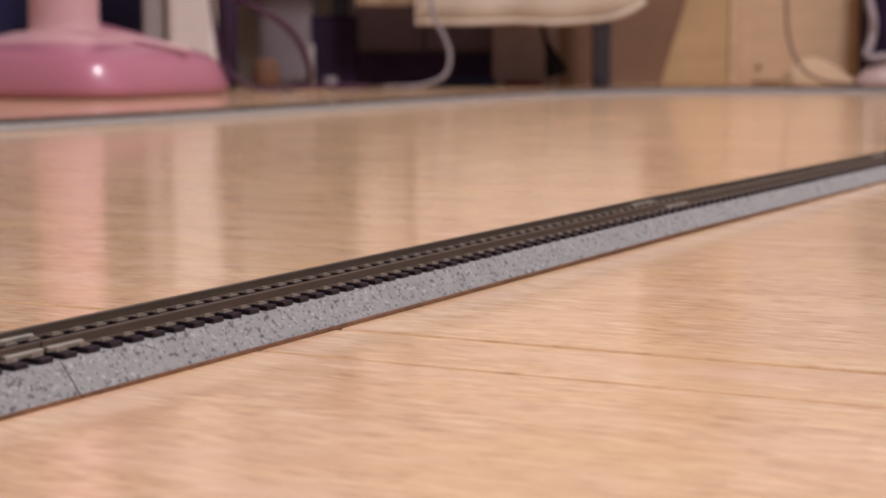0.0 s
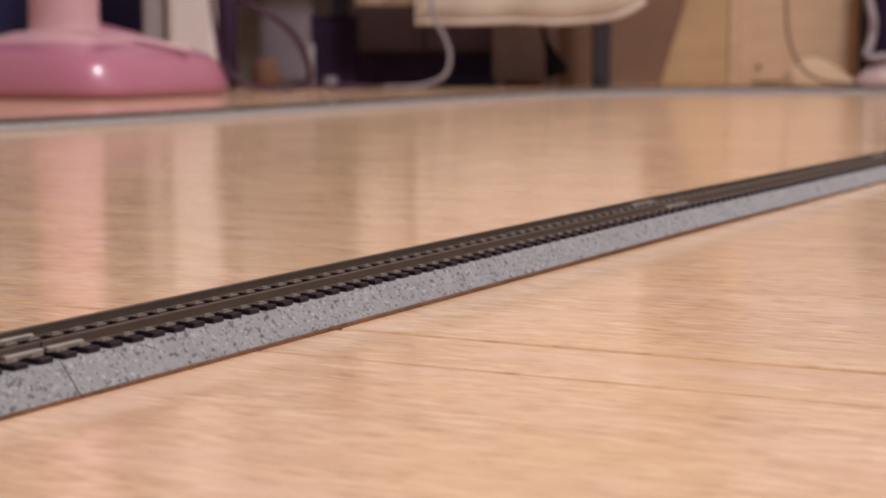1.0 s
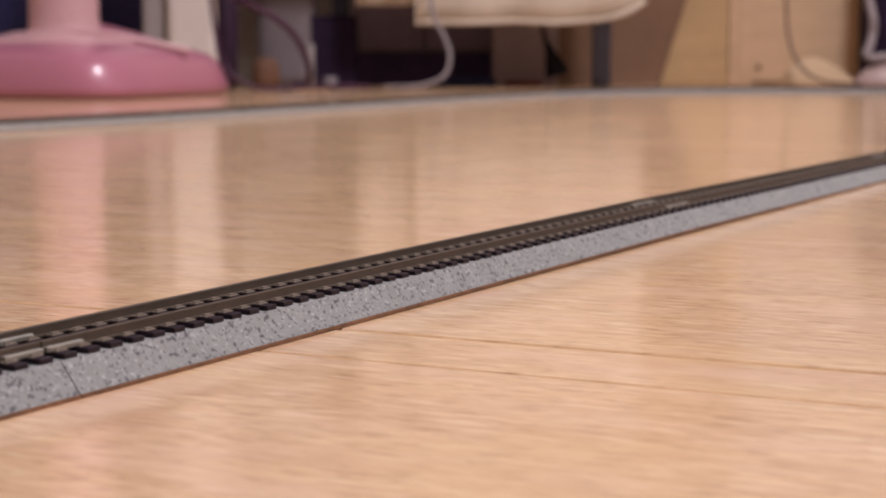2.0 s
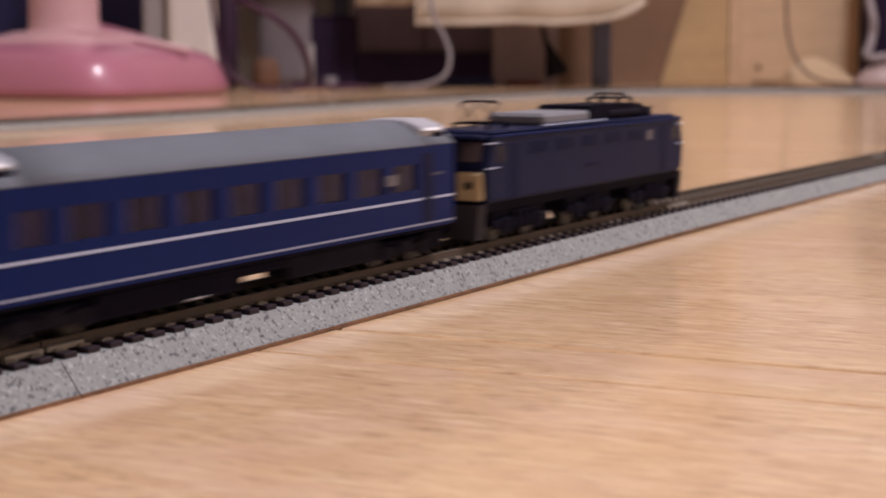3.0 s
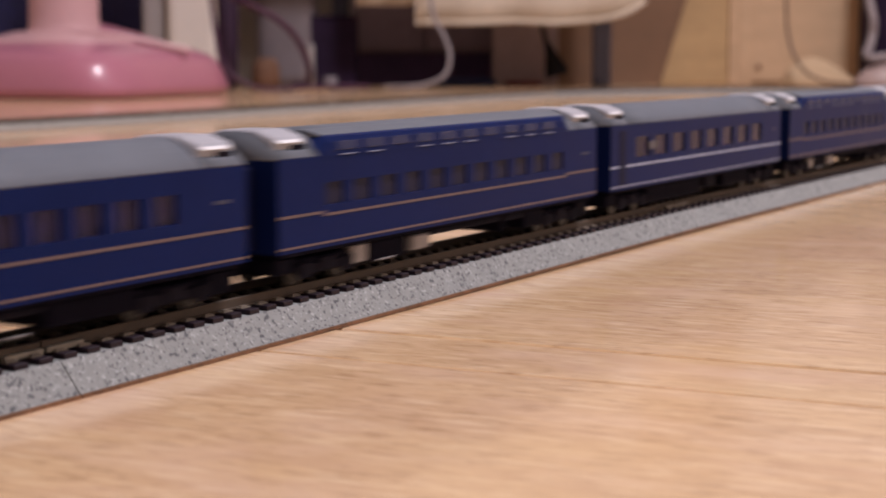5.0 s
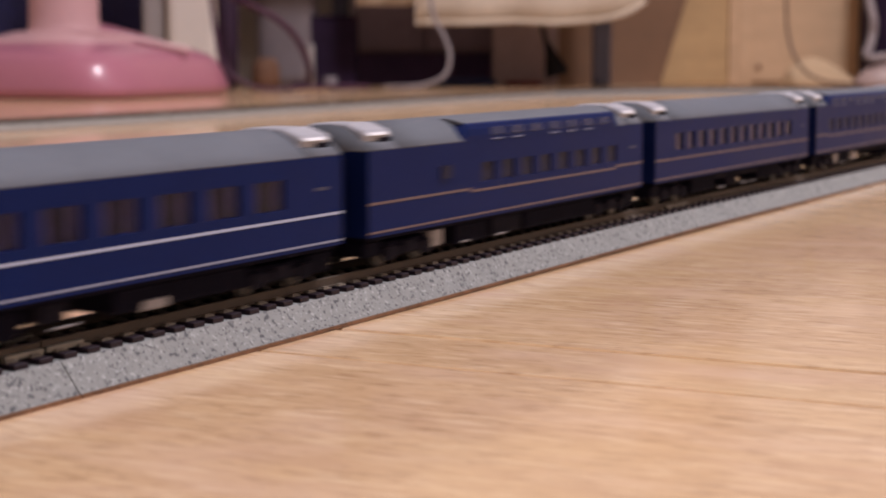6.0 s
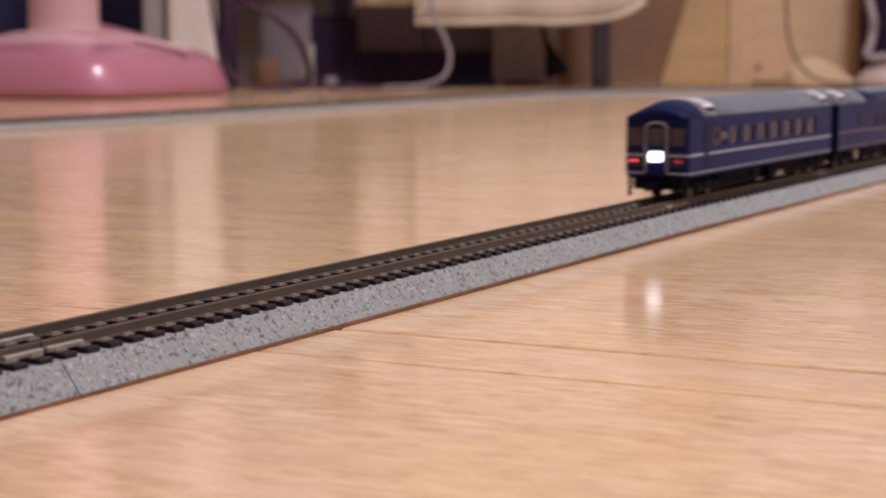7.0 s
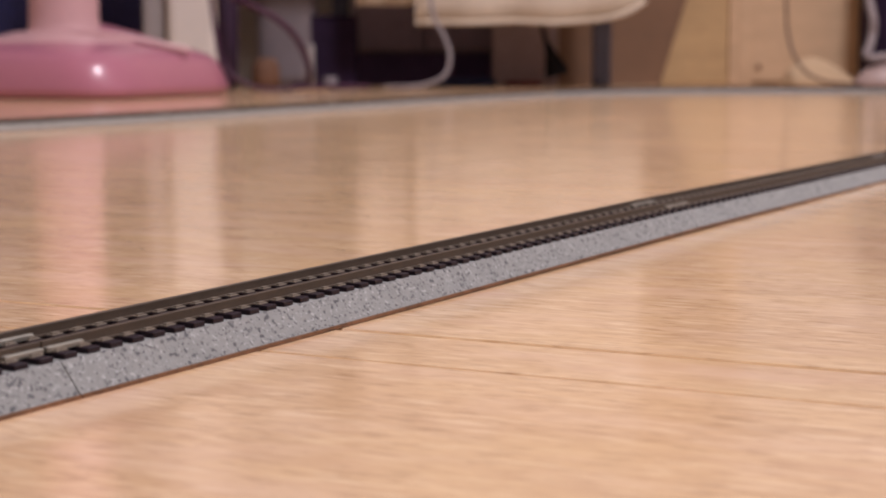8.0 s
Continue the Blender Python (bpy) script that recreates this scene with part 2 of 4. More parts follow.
# the near straight is laid by hand: sideways and upward stray of its joints, mm
STRAY = {1: (0.0, 0.45), 2: (-2.2, 0.0), 3: (-1.5, 0.0), 4: (-0.7, 0.0)}


def section_pose(k):
    """The pose of the k-th section of the near straight."""
    (y0, z0), (y1, z1) = STRAY.get(k, (0.0, 0.0)), STRAY.get(k + 1, (0.0, 0.0))
    return pose((JOINT0 + k * SECTION) * MM, y0 * MM, z0 * MM, 0, -math.degrees(math.atan2(z1 - z0, SECTION)), math.degrees(math.atan2(y1 - y0, SECTION)))


def along(kind, s, y):
    """A point s mm along a section, y mm across it: straight, or bent to the left on the 315 mm radius."""
    if kind == "straight":
        return s, y
    a = s / (RADIUS / MM)
    r = RADIUS / MM - y
    return r * math.sin(a), RADIUS / MM - r * math.cos(a)


def roadbed_mesh(kind, length, rough):
    """The moulded ballast bed: flat top, sloped shoulders with a grainy relief."""
    step = 0.62 if rough else 5.0
    nx = max(2, int(length / step))
    prof = [(-12.5, 0.45), (-12.5, 0.6)] + [(-12.5 + 3.5 * k / (9 if rough else 1), 0.6 + (BED - 0.6) * k / (9 if rough else 1)) for k in range(1, (10 if rough else 2))]
    prof += [(-5.5, BED), (0, BED), (5.5, BED)] + [(-y, z) for y, z in reversed(prof)]
    me = bpy.data.meshes.new("roadbed")
    vs, fs = [], []
    for i in range(nx + 1):
        s = 0.12 + (length - 0.24) * i / nx
        for j, (y, z) in enumerate(prof):
            dz = dy = 0.0
            if rough and 1 < j < len(prof) - 2:
                g = noise.noise(Vector((s * 1.1, y * 1.1, z))) + 0.7 * noise.noise(Vector((s * 2.3 + 9, y * 2.3, z * 2)))
                dz = 0.02 * g
                dy = -0.015 * g * (1 if y > 0 else -1)
            x, yy = along(kind, s, y + dy)
            vs.append((x * MM, yy * MM, (z + dz) * MM))
    k = len(prof)
    for i in range(nx):
        for j in range(k - 1):
            a = i * k + j
            fs.append((a, a + 1, a + k + 1, a + k))
    fs.append(tuple(range(k)))
    fs.append(tuple(nx * k + j for j in reversed(range(k))))
    me.from_pydata(vs, [], fs)
    me.materials.append(BALLAST)
    return me


def rail_bm(kind, length, y0):
    prof = [(-0.85, TIE), (0.85, TIE), (0.85, TIE + 0.22), (0.52, TIE + 0.3), (0.47, TOP - 0.7), (0.47, TOP - 0.4), (0.47, TOP - 0.1), (0.38, TOP), (-0.38, TOP), (-0.47, TOP - 0.1), (-0.47, TOP - 0.4), (-0.47, TOP - 0.7), (-0.52, TIE + 0.3), (-0.85, TIE + 0.22)]
    n = 1 if kind == "straight" else 16
    rings = []
    for i in range(n + 1):
        s = 0.15 + (length - 0.3) * i / n
        ring = []
        for y, z in prof:
            x, yy = along(kind, s, y0 + y)
            ring.append((x * MM, yy * MM, z * MM))
        rings.append(ring)
    return loft(rings)


def sleeper_bm():
    """One sleeper."""
    return block(-1.4 * MM, 1.4 * MM, -8.75 * MM, 8.75 * MM, (BED - 0.75) * MM, TIE * MM, 0.12 * MM)


def chair_bm():
    """The moulded chair that grips the rail foot on both sides."""
    b = block(-1.25 * MM, 1.25 * MM, -2.1 * MM, 2.1 * MM, TIE * MM, (TIE + 0.22) * MM, 0.06 * MM)
    for out in (-1, 1):
        block(-0.8 * MM, 0.8 * MM, (out * 1.35 - 0.4) * MM, (out * 1.35 + 0.4) * MM, TIE * MM, (TIE + 0.42) * MM, 0.0, b)
    return b


def track_section(kind, length, fine, label, group):
    """A section: roadbed, two rails, sleepers and two rail joiners."""
    t = thing("track_section", Matrix(), label, "model track", group)
    bed = new("roadbed", roadbed_mesh(kind, length, fine))
    bed.parent = t
    bed["label"] = "grey speckled moulded ballast"
    rings = []
    for i in range(2 if kind == "straight" else 17):
        a = 0.1 + (length - 0.2) * i / (1 if kind == "straight" else 16)
        pts = [(*along(kind, a, y), z) for y, z in ((-12.95, 0.0), (12.95, 0.0), (12.85, 0.55), (-12.85, 0.55))]
        rings.append([(x * MM, y * MM, z * MM) for x, y, z in pts])
    # reddish brown stands in for floor reflection and shadow at the ballast's foot
    part("base_lip", loft(rings), LIPREFLECT, t, "base lip in the floor's reddish brown reflection")
    for y in (-4.95, 4.95):
        part("rail", rail_bm(kind, length, y), RAIL, t, "brown metal rail")
    count = round(length / PITCH_TIE)
    first = seat = None
    for i in range(count):
        s = (i + 0.5) * length / count
        if first is None:
            ob = first = part("sleeper", sleeper_bm(), SLEEPER, t)
        else:
            ob = new("sleeper", first.data)
            ob.parent = t
        x, y = along(kind, s, 0)
        ob.matrix_basis = pose(x * MM, y * MM, 0, 0, 0, 0 if kind == "straight" else math.degrees(s / (RADIUS / MM)))
        for y in (-4.95, 4.95) if fine else ():
            if seat is None:
                ch = part("rail_chair", chair_bm(), CHAIR, ob)
                seat = ch.data
            else:
                ch = new("rail_chair", seat)
                ch.parent = ob
            ch.matrix_basis = pose(0, y * MM, 0)
    for y in (-4.95, 4.95):
        for s in (4.2, length - 4.2):
            x, yy = along(kind, s, y)
            turn = 0 if kind == "straight" else math.degrees(s / (RADIUS / MM))
            bm = block(-3.9 * MM, 3.9 * MM, -1.35 * MM, 1.35 * MM, TIE * MM, (TIE + 0.85) * MM, 0.15 * MM)
            part("rail_joiner", bm, JOINER, t, "dull grey rail joiner", m=pose(x * MM, yy * MM, 0, 0, 0, turn))
    return t


# paler than the sleepers: the chairs' highlights are put into this colour
CHAIR = material("chair_brown", (0.20, 0.165, 0.130), 0.4, 0, 0.15, 300)
# floor's warm reflection and contact shadow, put into one brown
LIPREFLECT = material("lip_reflection", (0.18, 0.080, 0.036), 0.5, 0, 0.55, 120)
JOINER = material("joiner_grey", (0.34, 0.32, 0.28), 0.4, 0.5, 0.2, 300)


def build_tracks():
    text = "straight model track section with grey ballast on wooden floor"
    near = track_section("straight", SECTION, True, text, "model railway oval")
    near.matrix_basis = pose((JOINT0 - SECTION) * MM, 0, 0)
    for k in (0, 1, 2):
        copy_thing(near, section_pose(k))
    plain = track_section("straight", SECTION, False, text, "model railway oval")
    plain.matrix_basis = pose(END_W, 0, 0)
    for k in range(FIRST + 1, LAST + 1):
        if not -1 <= k <= 2:
            copy_thing(plain, section_pose(k))
    far = track_section("straight", SECTION, False, "straight model track section with warmer grey ballast before the wall", "model railway oval")
    for ob in far.children:
        if ob.name.startswith("roadbed"):
            ob.data.materials[0] = FARBALLAST
    # the far straight is laid by hand and wavers a little from joint to joint
    lay = {5: 0.622, 4: 0.602, 3: 0.585, 2: 0.582, 1: 0.592, 0: 0.605, -1: 0.618}
    for k in range(FIRST, LAST + 1):
        y0, y1 = lay.get(k, 2 * RADIUS), lay.get(k + 1, 2 * RADIUS)
        m = pose((JOINT0 + k * SECTION) * MM, y0, 0, 0, 0, math.degrees(math.atan2(y1 - y0, SECTION * MM)))
        if k == FIRST:
            far.matrix_basis = m
        else:
            copy_thing(far, m)
    text = "curved model track section with grey ballast on wooden floor"
    bend = track_section("bend", RADIUS / MM * math.pi / 4, False, text, "model railway oval")
    bend.matrix_basis = pose(END_E, 0, 0)
    for end, turn0 in ((END_E, 0), (END_W, 180)):
        for k in range(4):
            if end == END_E and k == 0:
                continue
            a = radians(turn0 + 45 * k)
            # start of the k-th bend round the centre of this end
            x, y = end + RADIUS * math.sin(a), RADIUS - RADIUS * math.cos(a)
            copy_thing(bend, pose(x, y, 0, 0, 0, turn0 + 45 * k))


# ---- rolling stock: lengths in mm, heights above the floor ----
def blk(x0, x1, y0, y1, z0, z1, bevel=0.0, bm=None):
    return block(x0 * MM, x1 * MM, y0 * MM, y1 * MM, (z0 - TOP) * MM, (z1 - TOP) * MM, bevel * MM, bm)


def panel_with_openings(x0, x1, z0, z1, y, thick, holes):
    """An upright wall from x0 to x1 at y with rectangular holes (xa, xb, za, zb) and reveals."""
    xs = sorted({x0, x1, *[h[0] for h in holes], *[h[1] for h in holes]})
    zs = sorted({z0, z1, *[h[2] for h in holes], *[h[3] for h in holes]})
    bm = bmesh.new()
    inner = y - thick * (1 if y > 0 else -1)

    def hole(x, z):
        return any(a < x < b and c < z < d for a, b, c, d in holes)

    def quad(*pts):
        bm.faces.new([bm.verts.new((p[0] * MM, p[1] * MM, (p[2] - TOP) * MM)) for p in pts])

    for xa, xb in zip(xs, xs[1:]):
        for za, zb in zip(zs, zs[1:]):
            if hole((xa + xb) / 2, (za + zb) / 2):
                continue
            quad((xa, y, za), (xb, y, za), (xb, y, zb), (xa, y, zb))
    for a, b, c, d in holes:
        quad((a, y, c), (b, y, c), (b, inner, c), (a, inner, c))
        quad((a, y, d), (b, y, d), (b, inner, d), (a, inner, d))
        quad((a, y, c), (a, y, d), (a, inner, d), (a, inner, c))
        quad((b, y, c), (b, y, d), (b, inner, d), (b, inner, c))
    bmesh.ops.remove_doubles(bm, verts=bm.verts, dist=1e-6)
    return bm


def roof_ring(x, lift=0.0, w=9.4, eave=30.6, crown=35.2):
    pts = []
    for k in range(15):
        q = 1 - 2 * k / 14
        pts.append((x * MM, w * q * MM, (eave + (crown + lift - eave) * (1 - abs(q) ** 2.3) - TOP) * MM))
    pts.append((x * MM, -w * MM, (eave - 0.3 - TOP) * MM))
    pts.append((x * MM, w * MM, (eave - 0.3 - TOP) * MM))
    return pts


def bogie(parent, x):
    bg = part("bogie", blk(x - 8.5, x + 8.5, -7.2, 7.2, 10.6, 12.6, 0.3), BLACK, parent)
    for side in (-1, 1):
        frame_bm = blk(x - 9.0, x + 9.0, side * 7.2 - 0.5, side * 7.2 + 0.5, 9.6, 11.4, 0.25)
        for dx in (-7, 7):
            blk(x + dx - 1.5, x + dx + 1.5, side * 7.6 - 0.6, side * 7.6 + 0.6, 9.0, 11.8, 0.25, frame_bm)
        blk(x - 2.2, x + 2.2, side * 7.6 - 0.7, side * 7.6 + 0.7, 9.9, 12.4, 0.3, frame_bm)
        part("side_frame", frame_bm, DARKGREY, bg)
    for dx in (-7, 7):
        bm = bmesh.new()
        for side in (-1, 1):
            m = Matrix.Translation(((x + dx) * MM, side * 4.6 * MM, 2.85 * MM)) @ Matrix.Rotation(math.pi / 2, 4, "X")
            drum(2.85 * MM, 1.6 * MM, m, 20, bm=bm)
        drum(0.6 * MM, 9 * MM, Matrix.Translation(((x + dx) * MM, 0, 2.85 * MM)) @ Matrix.Rotation(math.pi / 2, 4, "X"), 10, bm=bm)
        part("wheelset", bm, STEEL, bg, "dull steel wheelset")


L = 132.1


def lengthen_rear(c, by):
    """The rear coach has a longer overhang than the others: its end stands further back."""
    for ob in c.children:
        places = [ob.matrix_basis @ v.co for v in ob.data.vertices]
        if max(p.x for p in places) < 9.0 * MM:
            ob.matrix_basis = Matrix.Translation((-by, 0, 0)) @ ob.matrix_basis
        else:
            for v, p in zip(ob.data.vertices, places):
                if p.x < 9.0 * MM:
                    v.co.x -= by


def coach(kind, label):
    """A sleeping coach. kind: plain, open (bare underfloor), plate (a pale destination plate), tall (raised shoulder with upper windows), seats (close windows), tail."""
    tail = kind == "tail"
    upper = kind in ("tall", "half")
    gold = upper or kind == "seats"
    c = thing("sleeping_coach", Matrix(), label, "model coach", "coaches of the train")
    x0 = 1.3 if tail else 0.0
    plain = [(16.8 + 12.8 * k, 16.8 + 12.8 * k + 8.6, 21.9, 27.0) for k in range(8)]
    wins = {"plain": [(9.0, 15.6, 21.9, 27.0)] + [(a + 2.3, b + 2.3, z0, z1) for a, b, z0, z1 in plain], "open": plain, "plate": [(a - 1.4, b - 1.4, z0, z1) for a, b, z0, z1 in plain], "tail": [(18.0 + 12.55 * k, 18.0 + 12.55 * k + 8.4, 21.9, 27.0) for k in range(8)],
            "seats": [(14.0 + 8.6 * k, 14.0 + 8.6 * k + 5.6, 22.2, 26.8) for k in range(12)],
            "tall": [(14.6 + 9.3 * k, 14.6 + 9.3 * k + 6.0, 21.7, 25.7) for k in range(11)],
            "half": [(44.6 + 9.3 * k, 44.6 + 9.3 * k + 6.0, 21.7, 25.7) for k in range(8)]}[kind]
    wins = [w for w in wins if w[1] < L - 12]
    for side in (-1, 1):
        y = 9.4 * side
        part("side_wall", panel_with_openings(x0, L, 14.2, 30.6, y, 0.7, wins), BLUE, c)
        pane_me = None
        for a, b, z0, z1 in wins:
            same = pane_me is not None and abs((b - a) - wide) < 0.01
            w = new("window", pane_me) if same else part("window", blk(a, b, y - side * 0.75, y - side * 0.4, z0, z1), DIMPANE if upper else PANE, c, "dim brownish coach window")
            if not same:
                pane_me, first_a, wide = w.data, a, b - a
            else:
                w.parent, w["label"] = c, "dim brownish coach window"
                w.matrix_basis = pose((a - first_a) * MM, 0, 0)
        if upper:
            # the gold line steps up beside both doors
            raised0, raised1 = (40.0 if kind == "half" else 14.0), L - 17.0
            runs = ((x0, raised0, 0.5), (raised0, raised1, 0.0), (raised1, L, 0.5))
        else:
            runs = ((x0, L, 0.0),)
        for xa, xb, dz in runs:
            part("waist_line", blk(xa, xb, y - 0.06, y + 0.06, 19.76 + dz, 20.24 + dz), ORANGE if gold else WHITE, c, "thin gold line" if gold else "thin white line")
        part("sill_line", blk(x0, L, y - 0.06, y + 0.06, 14.86, 15.24), ORANGE if gold else SILLWHITE, c, "thin gold line" if gold else "thin white line")
        ends = {"tail": ((9.5, 13.8),), "plate": ((5.0, 9.2),), "plain": ((L - 12.4, L - 8.4),)}.get(kind, ())
        for a, b in ends:
            part("door", blk(a, b, y - 0.1, y + 0.09, 15.4, 29.0, 0.08), DOORBLUE, c, "dark blue folding door")
        # number and destination plates, too small to read
        if kind == "half":
            part("destination_plate", blk(27.0, 31.5, y - 0.3, y + 0.05, 23.4, 26.0), DIMPANE, c, "dim blue-grey plate")
        if kind == "plain":
            part("destination_plate", blk(105.6, 110.2, y - 0.3, y + 0.05, 23.4, 25.4), PLATE2, c, "pale destination plate")
        part("number_plate", blk(L - 8.4, L - 4.4, y - 0.05, y + 0.08, 24.4, 25.0), PLATE, c, "pale lettering bar")
        if kind in ("plate", "tail"):
            part("destination_plate", blk(*((22.6, 27.2) if tail else (23.8, 28.6)), y - 0.3, y + 0.04, 23.6, 25.6), PLATE2, c, "pale destination plate")
    # ends
    if tail:
        outline = [(L, -9.39), (L, 9.39), (1.3, 9.39), (0.6, 9.25), (0.25, 8.8), (0.25, -8.8), (0.6, -9.25), (1.3, -9.39)]
        bm = bmesh.new()
        lo = [bm.verts.new((x * MM, y * MM, (14.2 - TOP) * MM)) for x, y in outline]
        hi = [bm.verts.new((x * MM, y * MM, (30.4 - TOP) * MM)) for x, y in outline]
        for i in range(2, 7):
            bm.faces.new((lo[i], lo[i + 1], hi[i + 1], hi[i]))
        bm.faces.new(lo)
        part("end_wall", bm, BLUE, c)
        part("end_wall", blk(L - 0.7, L - 0.02, -9.3, 9.3, 14.2, 30.6), BLUE, c)
        # rear door surround, lit sign and tail lamps
        fr = blk(-0.50, 0.30, -3.35, -2.9, 15.2, 27.6, 0.15)
        blk(-0.50, 0.30, 2.9, 3.35, 15.2, 27.6, 0.15, fr)
        arch = [(3.12 * math.cos(math.pi * j / 8), 27.4 + 1.75 * math.sin(math.pi * j / 8)) for j in range(9)]
        for (ya, za), (yb, zb) in zip(arch, arch[1:]):
            half = math.hypot(yb - ya, zb - za) / 2 + 0.12
            bm = block(-0.45 * MM, 0.4 * MM, -half * MM, half * MM, -0.26 * MM, 0.26 * MM, 0.08 * MM)
            bm.transform(Matrix.Translation((-0.1 * MM, (ya + yb) / 2 * MM, ((za + zb) / 2 - TOP) * MM)) @ Matrix.Rotation(math.atan2(zb - za, yb - ya), 4, "X"))
            merge(fr, bm)
        part("door_surround", fr, GREYFRAME, c, "pale grey rear door surround")
        part("rear_door", blk(-0.10, 0.30, -2.85, 2.85, 15.4, 28.4), BLUE, c)
        part("rear_window", blk(-0.22, -0.05, -2.2, 2.2, 22.6, 27.6, 0.3), SMOKE, c, "smoked brown rear door window")
        part("sign", blk(-0.80, 0.00, -2.05, 2.05, 18.3, 21.0, 0.3), SIGN, c, "lit white rear sign box")
        for side in (-1, 1):
            ya, yb = sorted((side * 4.2, side * 8.3))
            part("rear_pane", blk(0.08, 0.30, ya, yb, 22.6, 27.6, 0.1), SMOKE, c, "smoked brown rear window")
            part("lamp_panel", blk(0.10, 0.30, ya, yb, 16.8, 21.0, 0.1), LAMPPANEL, c, "dark lamp panel")
            for dy in (-0.7, 0.7):
                m = Matrix.Translation((0.0 * MM, (side * 6.6 + dy) * MM, (18.4 - TOP) * MM)) @ Matrix.Rotation(math.pi / 2, 4, "Y")
                part("tail_lamp", drum((0.34 if side > 0 else 0.27) * MM, 0.5 * MM, m, 14), RED if side > 0 else DIMRED, c, "glowing red tail lamp")
            for z, h in ((20.0, 0.5), (15.05, 0.45)):
                ya, yb = sorted((side * 3.35, side * 8.8))
                part("end_line", blk(0.04, 0.30, ya, yb, z - h / 2, z + h / 2), WHITE, c, "thin white line")
                bm = block(-0.68 * MM, 0.68 * MM, -0.06 * MM, 0.06 * MM, -h / 2 * MM, h / 2 * MM)
                part("corner_line", bm, WHITE, c, "thin white line", m=Matrix.Translation((0.72 * MM, side * 9.16 * MM, (z - TOP) * MM)) @ Matrix.Rotation(side * math.atan2(0.6, 1.0), 4, "Z"))
        part("skirt", blk(0.60, 4.40, -7.2, 7.2, 10.4, 14.2, 0.5), BLACK, c, "black rear skirt")
        for side in (-1, 1):
            part("step", blk(0.60, 2.00, side * 8.4 - 0.5, side * 8.2 + 0.5, 8.4, 14.2, 0.2), DARKGREY, c)
    else:
        for a, b in ((0.02, 0.7), (L - 0.7, L - 0.02)):
            part("end_wall", blk(a, b, -9.3, 9.3, 14.2, 30.6), BLUE, c)
        part("bellows", blk(-4.3, 0.0, -4.4, 4.4, 14.6, 29.4, 0.6), NAVYRUBBER, c, "dark rubber gangway bellows")
    part("bellows", blk(L, L + 4.3, -4.4, 4.4, 14.6, 29.4, 0.6), NAVYRUBBER, c, "dark rubber gangway bellows")
    # roof: grey middle, silver sloped ends
    start = 10.0 if tail else 0.0
    if tail:
        rings = [roof_ring(0.15, -4.0, 8.6, 30.0), roof_ring(0.4, -3.4, 8.9, 30.1), roof_ring(0.8, -2.8, 9.2, 30.3), roof_ring(1.8, -2.1, 9.4, 30.5), roof_ring(6.0, -1.0), roof_ring(start, -0.1)]
        part("roof_hood", loft(rings), HOODBLUE, c, "dark blue rounded rear hood", True)
    mid0, mid1 = start + 11.0, L - 11.0
    part("roof", loft([roof_ring(mid0 + (mid1 - mid0) * k / 6) for k in range(7)]), ROOF, c, "matt grey ribless roof", True)
    part("roof_end", loft([roof_ring(start), roof_ring(start + 10.9)]), ROOF, c, "", True)
    part("roof_end", loft([roof_ring(mid1 + 0.1), roof_ring(L)]), ROOF, c, "", True)
    for a in (start + 1.2, L - 10.6):
        rings = [[(x * MM, y * MM, (z - TOP) * MM) for y, z in ((-w, 31.4), (-w, 33.5 + h), (-w + 0.7, 34.2 + h), (-3.6, 35.4 + h), (3.6, 35.4 + h), (w - 0.7, 34.2 + h), (w, 33.5 + h), (w, 31.4))] for x, w, h in ((a, 7.6, -0.35), (a + 0.4, 7.9, 0.0), (a + 9.0, 7.9, 0.0), (a + 9.4, 7.6, -0.35))]
        part("cooling_unit", loft(rings), SILVER, c, "bright silver roof unit")
        for side in (-1, 1):
            ya, yb = sorted((side * 7.5, side * 8.2))
            part("side_vent", blk(a + 4.6, a + 9.0, ya, yb, 31.7, 32.7, 0.1), DARKGREY, c, "dark side vent")
            # slanted pale strip stands in for the highlight on the unit's edge
            bm = block(-3.4 * MM, 3.4 * MM, -0.42 * MM, 0.42 * MM, -0.1 * MM, 0.1 * MM, 0.05 * MM)
            part("drip_rail", bm, HIGHLIGHT, c, "pale strip painted as the roof unit's highlight", m=Matrix.Translation(((a + 4.4) * MM, side * 8.0 * MM, (33.4 - TOP) * MM)) @ Matrix.Rotation(-side * radians(38), 4, "X"))
    if upper:
        a, b = (38.0 if kind == "half" else 14.0), L - 17.0
        half = ((9.44, 30.2), (9.42, 31.4), (9.25, 32.8), (8.9, 33.7), (8.5, 34.0))
        outline = [(-yy, z) for yy, z in half] + [(yy, z) for yy, z in reversed(half)]
        low = ((9.44, 30.2), (9.3, 30.8), (8.95, 31.3), (8.5, 31.8), (8.1, 32.1))
        ramp = [(-yy, z) for yy, z in low] + [(yy, z) for yy, z in reversed(low)]
        part("raised_shoulder", loft([[(x * MM, yy * MM, (z - TOP) * MM) for yy, z in ends_at] for x, ends_at in ((a - 1.5, ramp), (a + 0.5, outline), (b - 0.5, outline), (b + 1.5, ramp))]), BLUE, c, "blue raised roof shoulder")
        part("roof_top", loft([[(x * MM, yy * MM, (z - TOP) * MM) for yy, z in ((-8.6, 33.8), (-8.3, 34.15), (-5.0, 34.9), (5.0, 34.9), (8.3, 34.15), (8.6, 33.8))] for x in (a + 0.2, b - 0.2)]), ROOF, c)
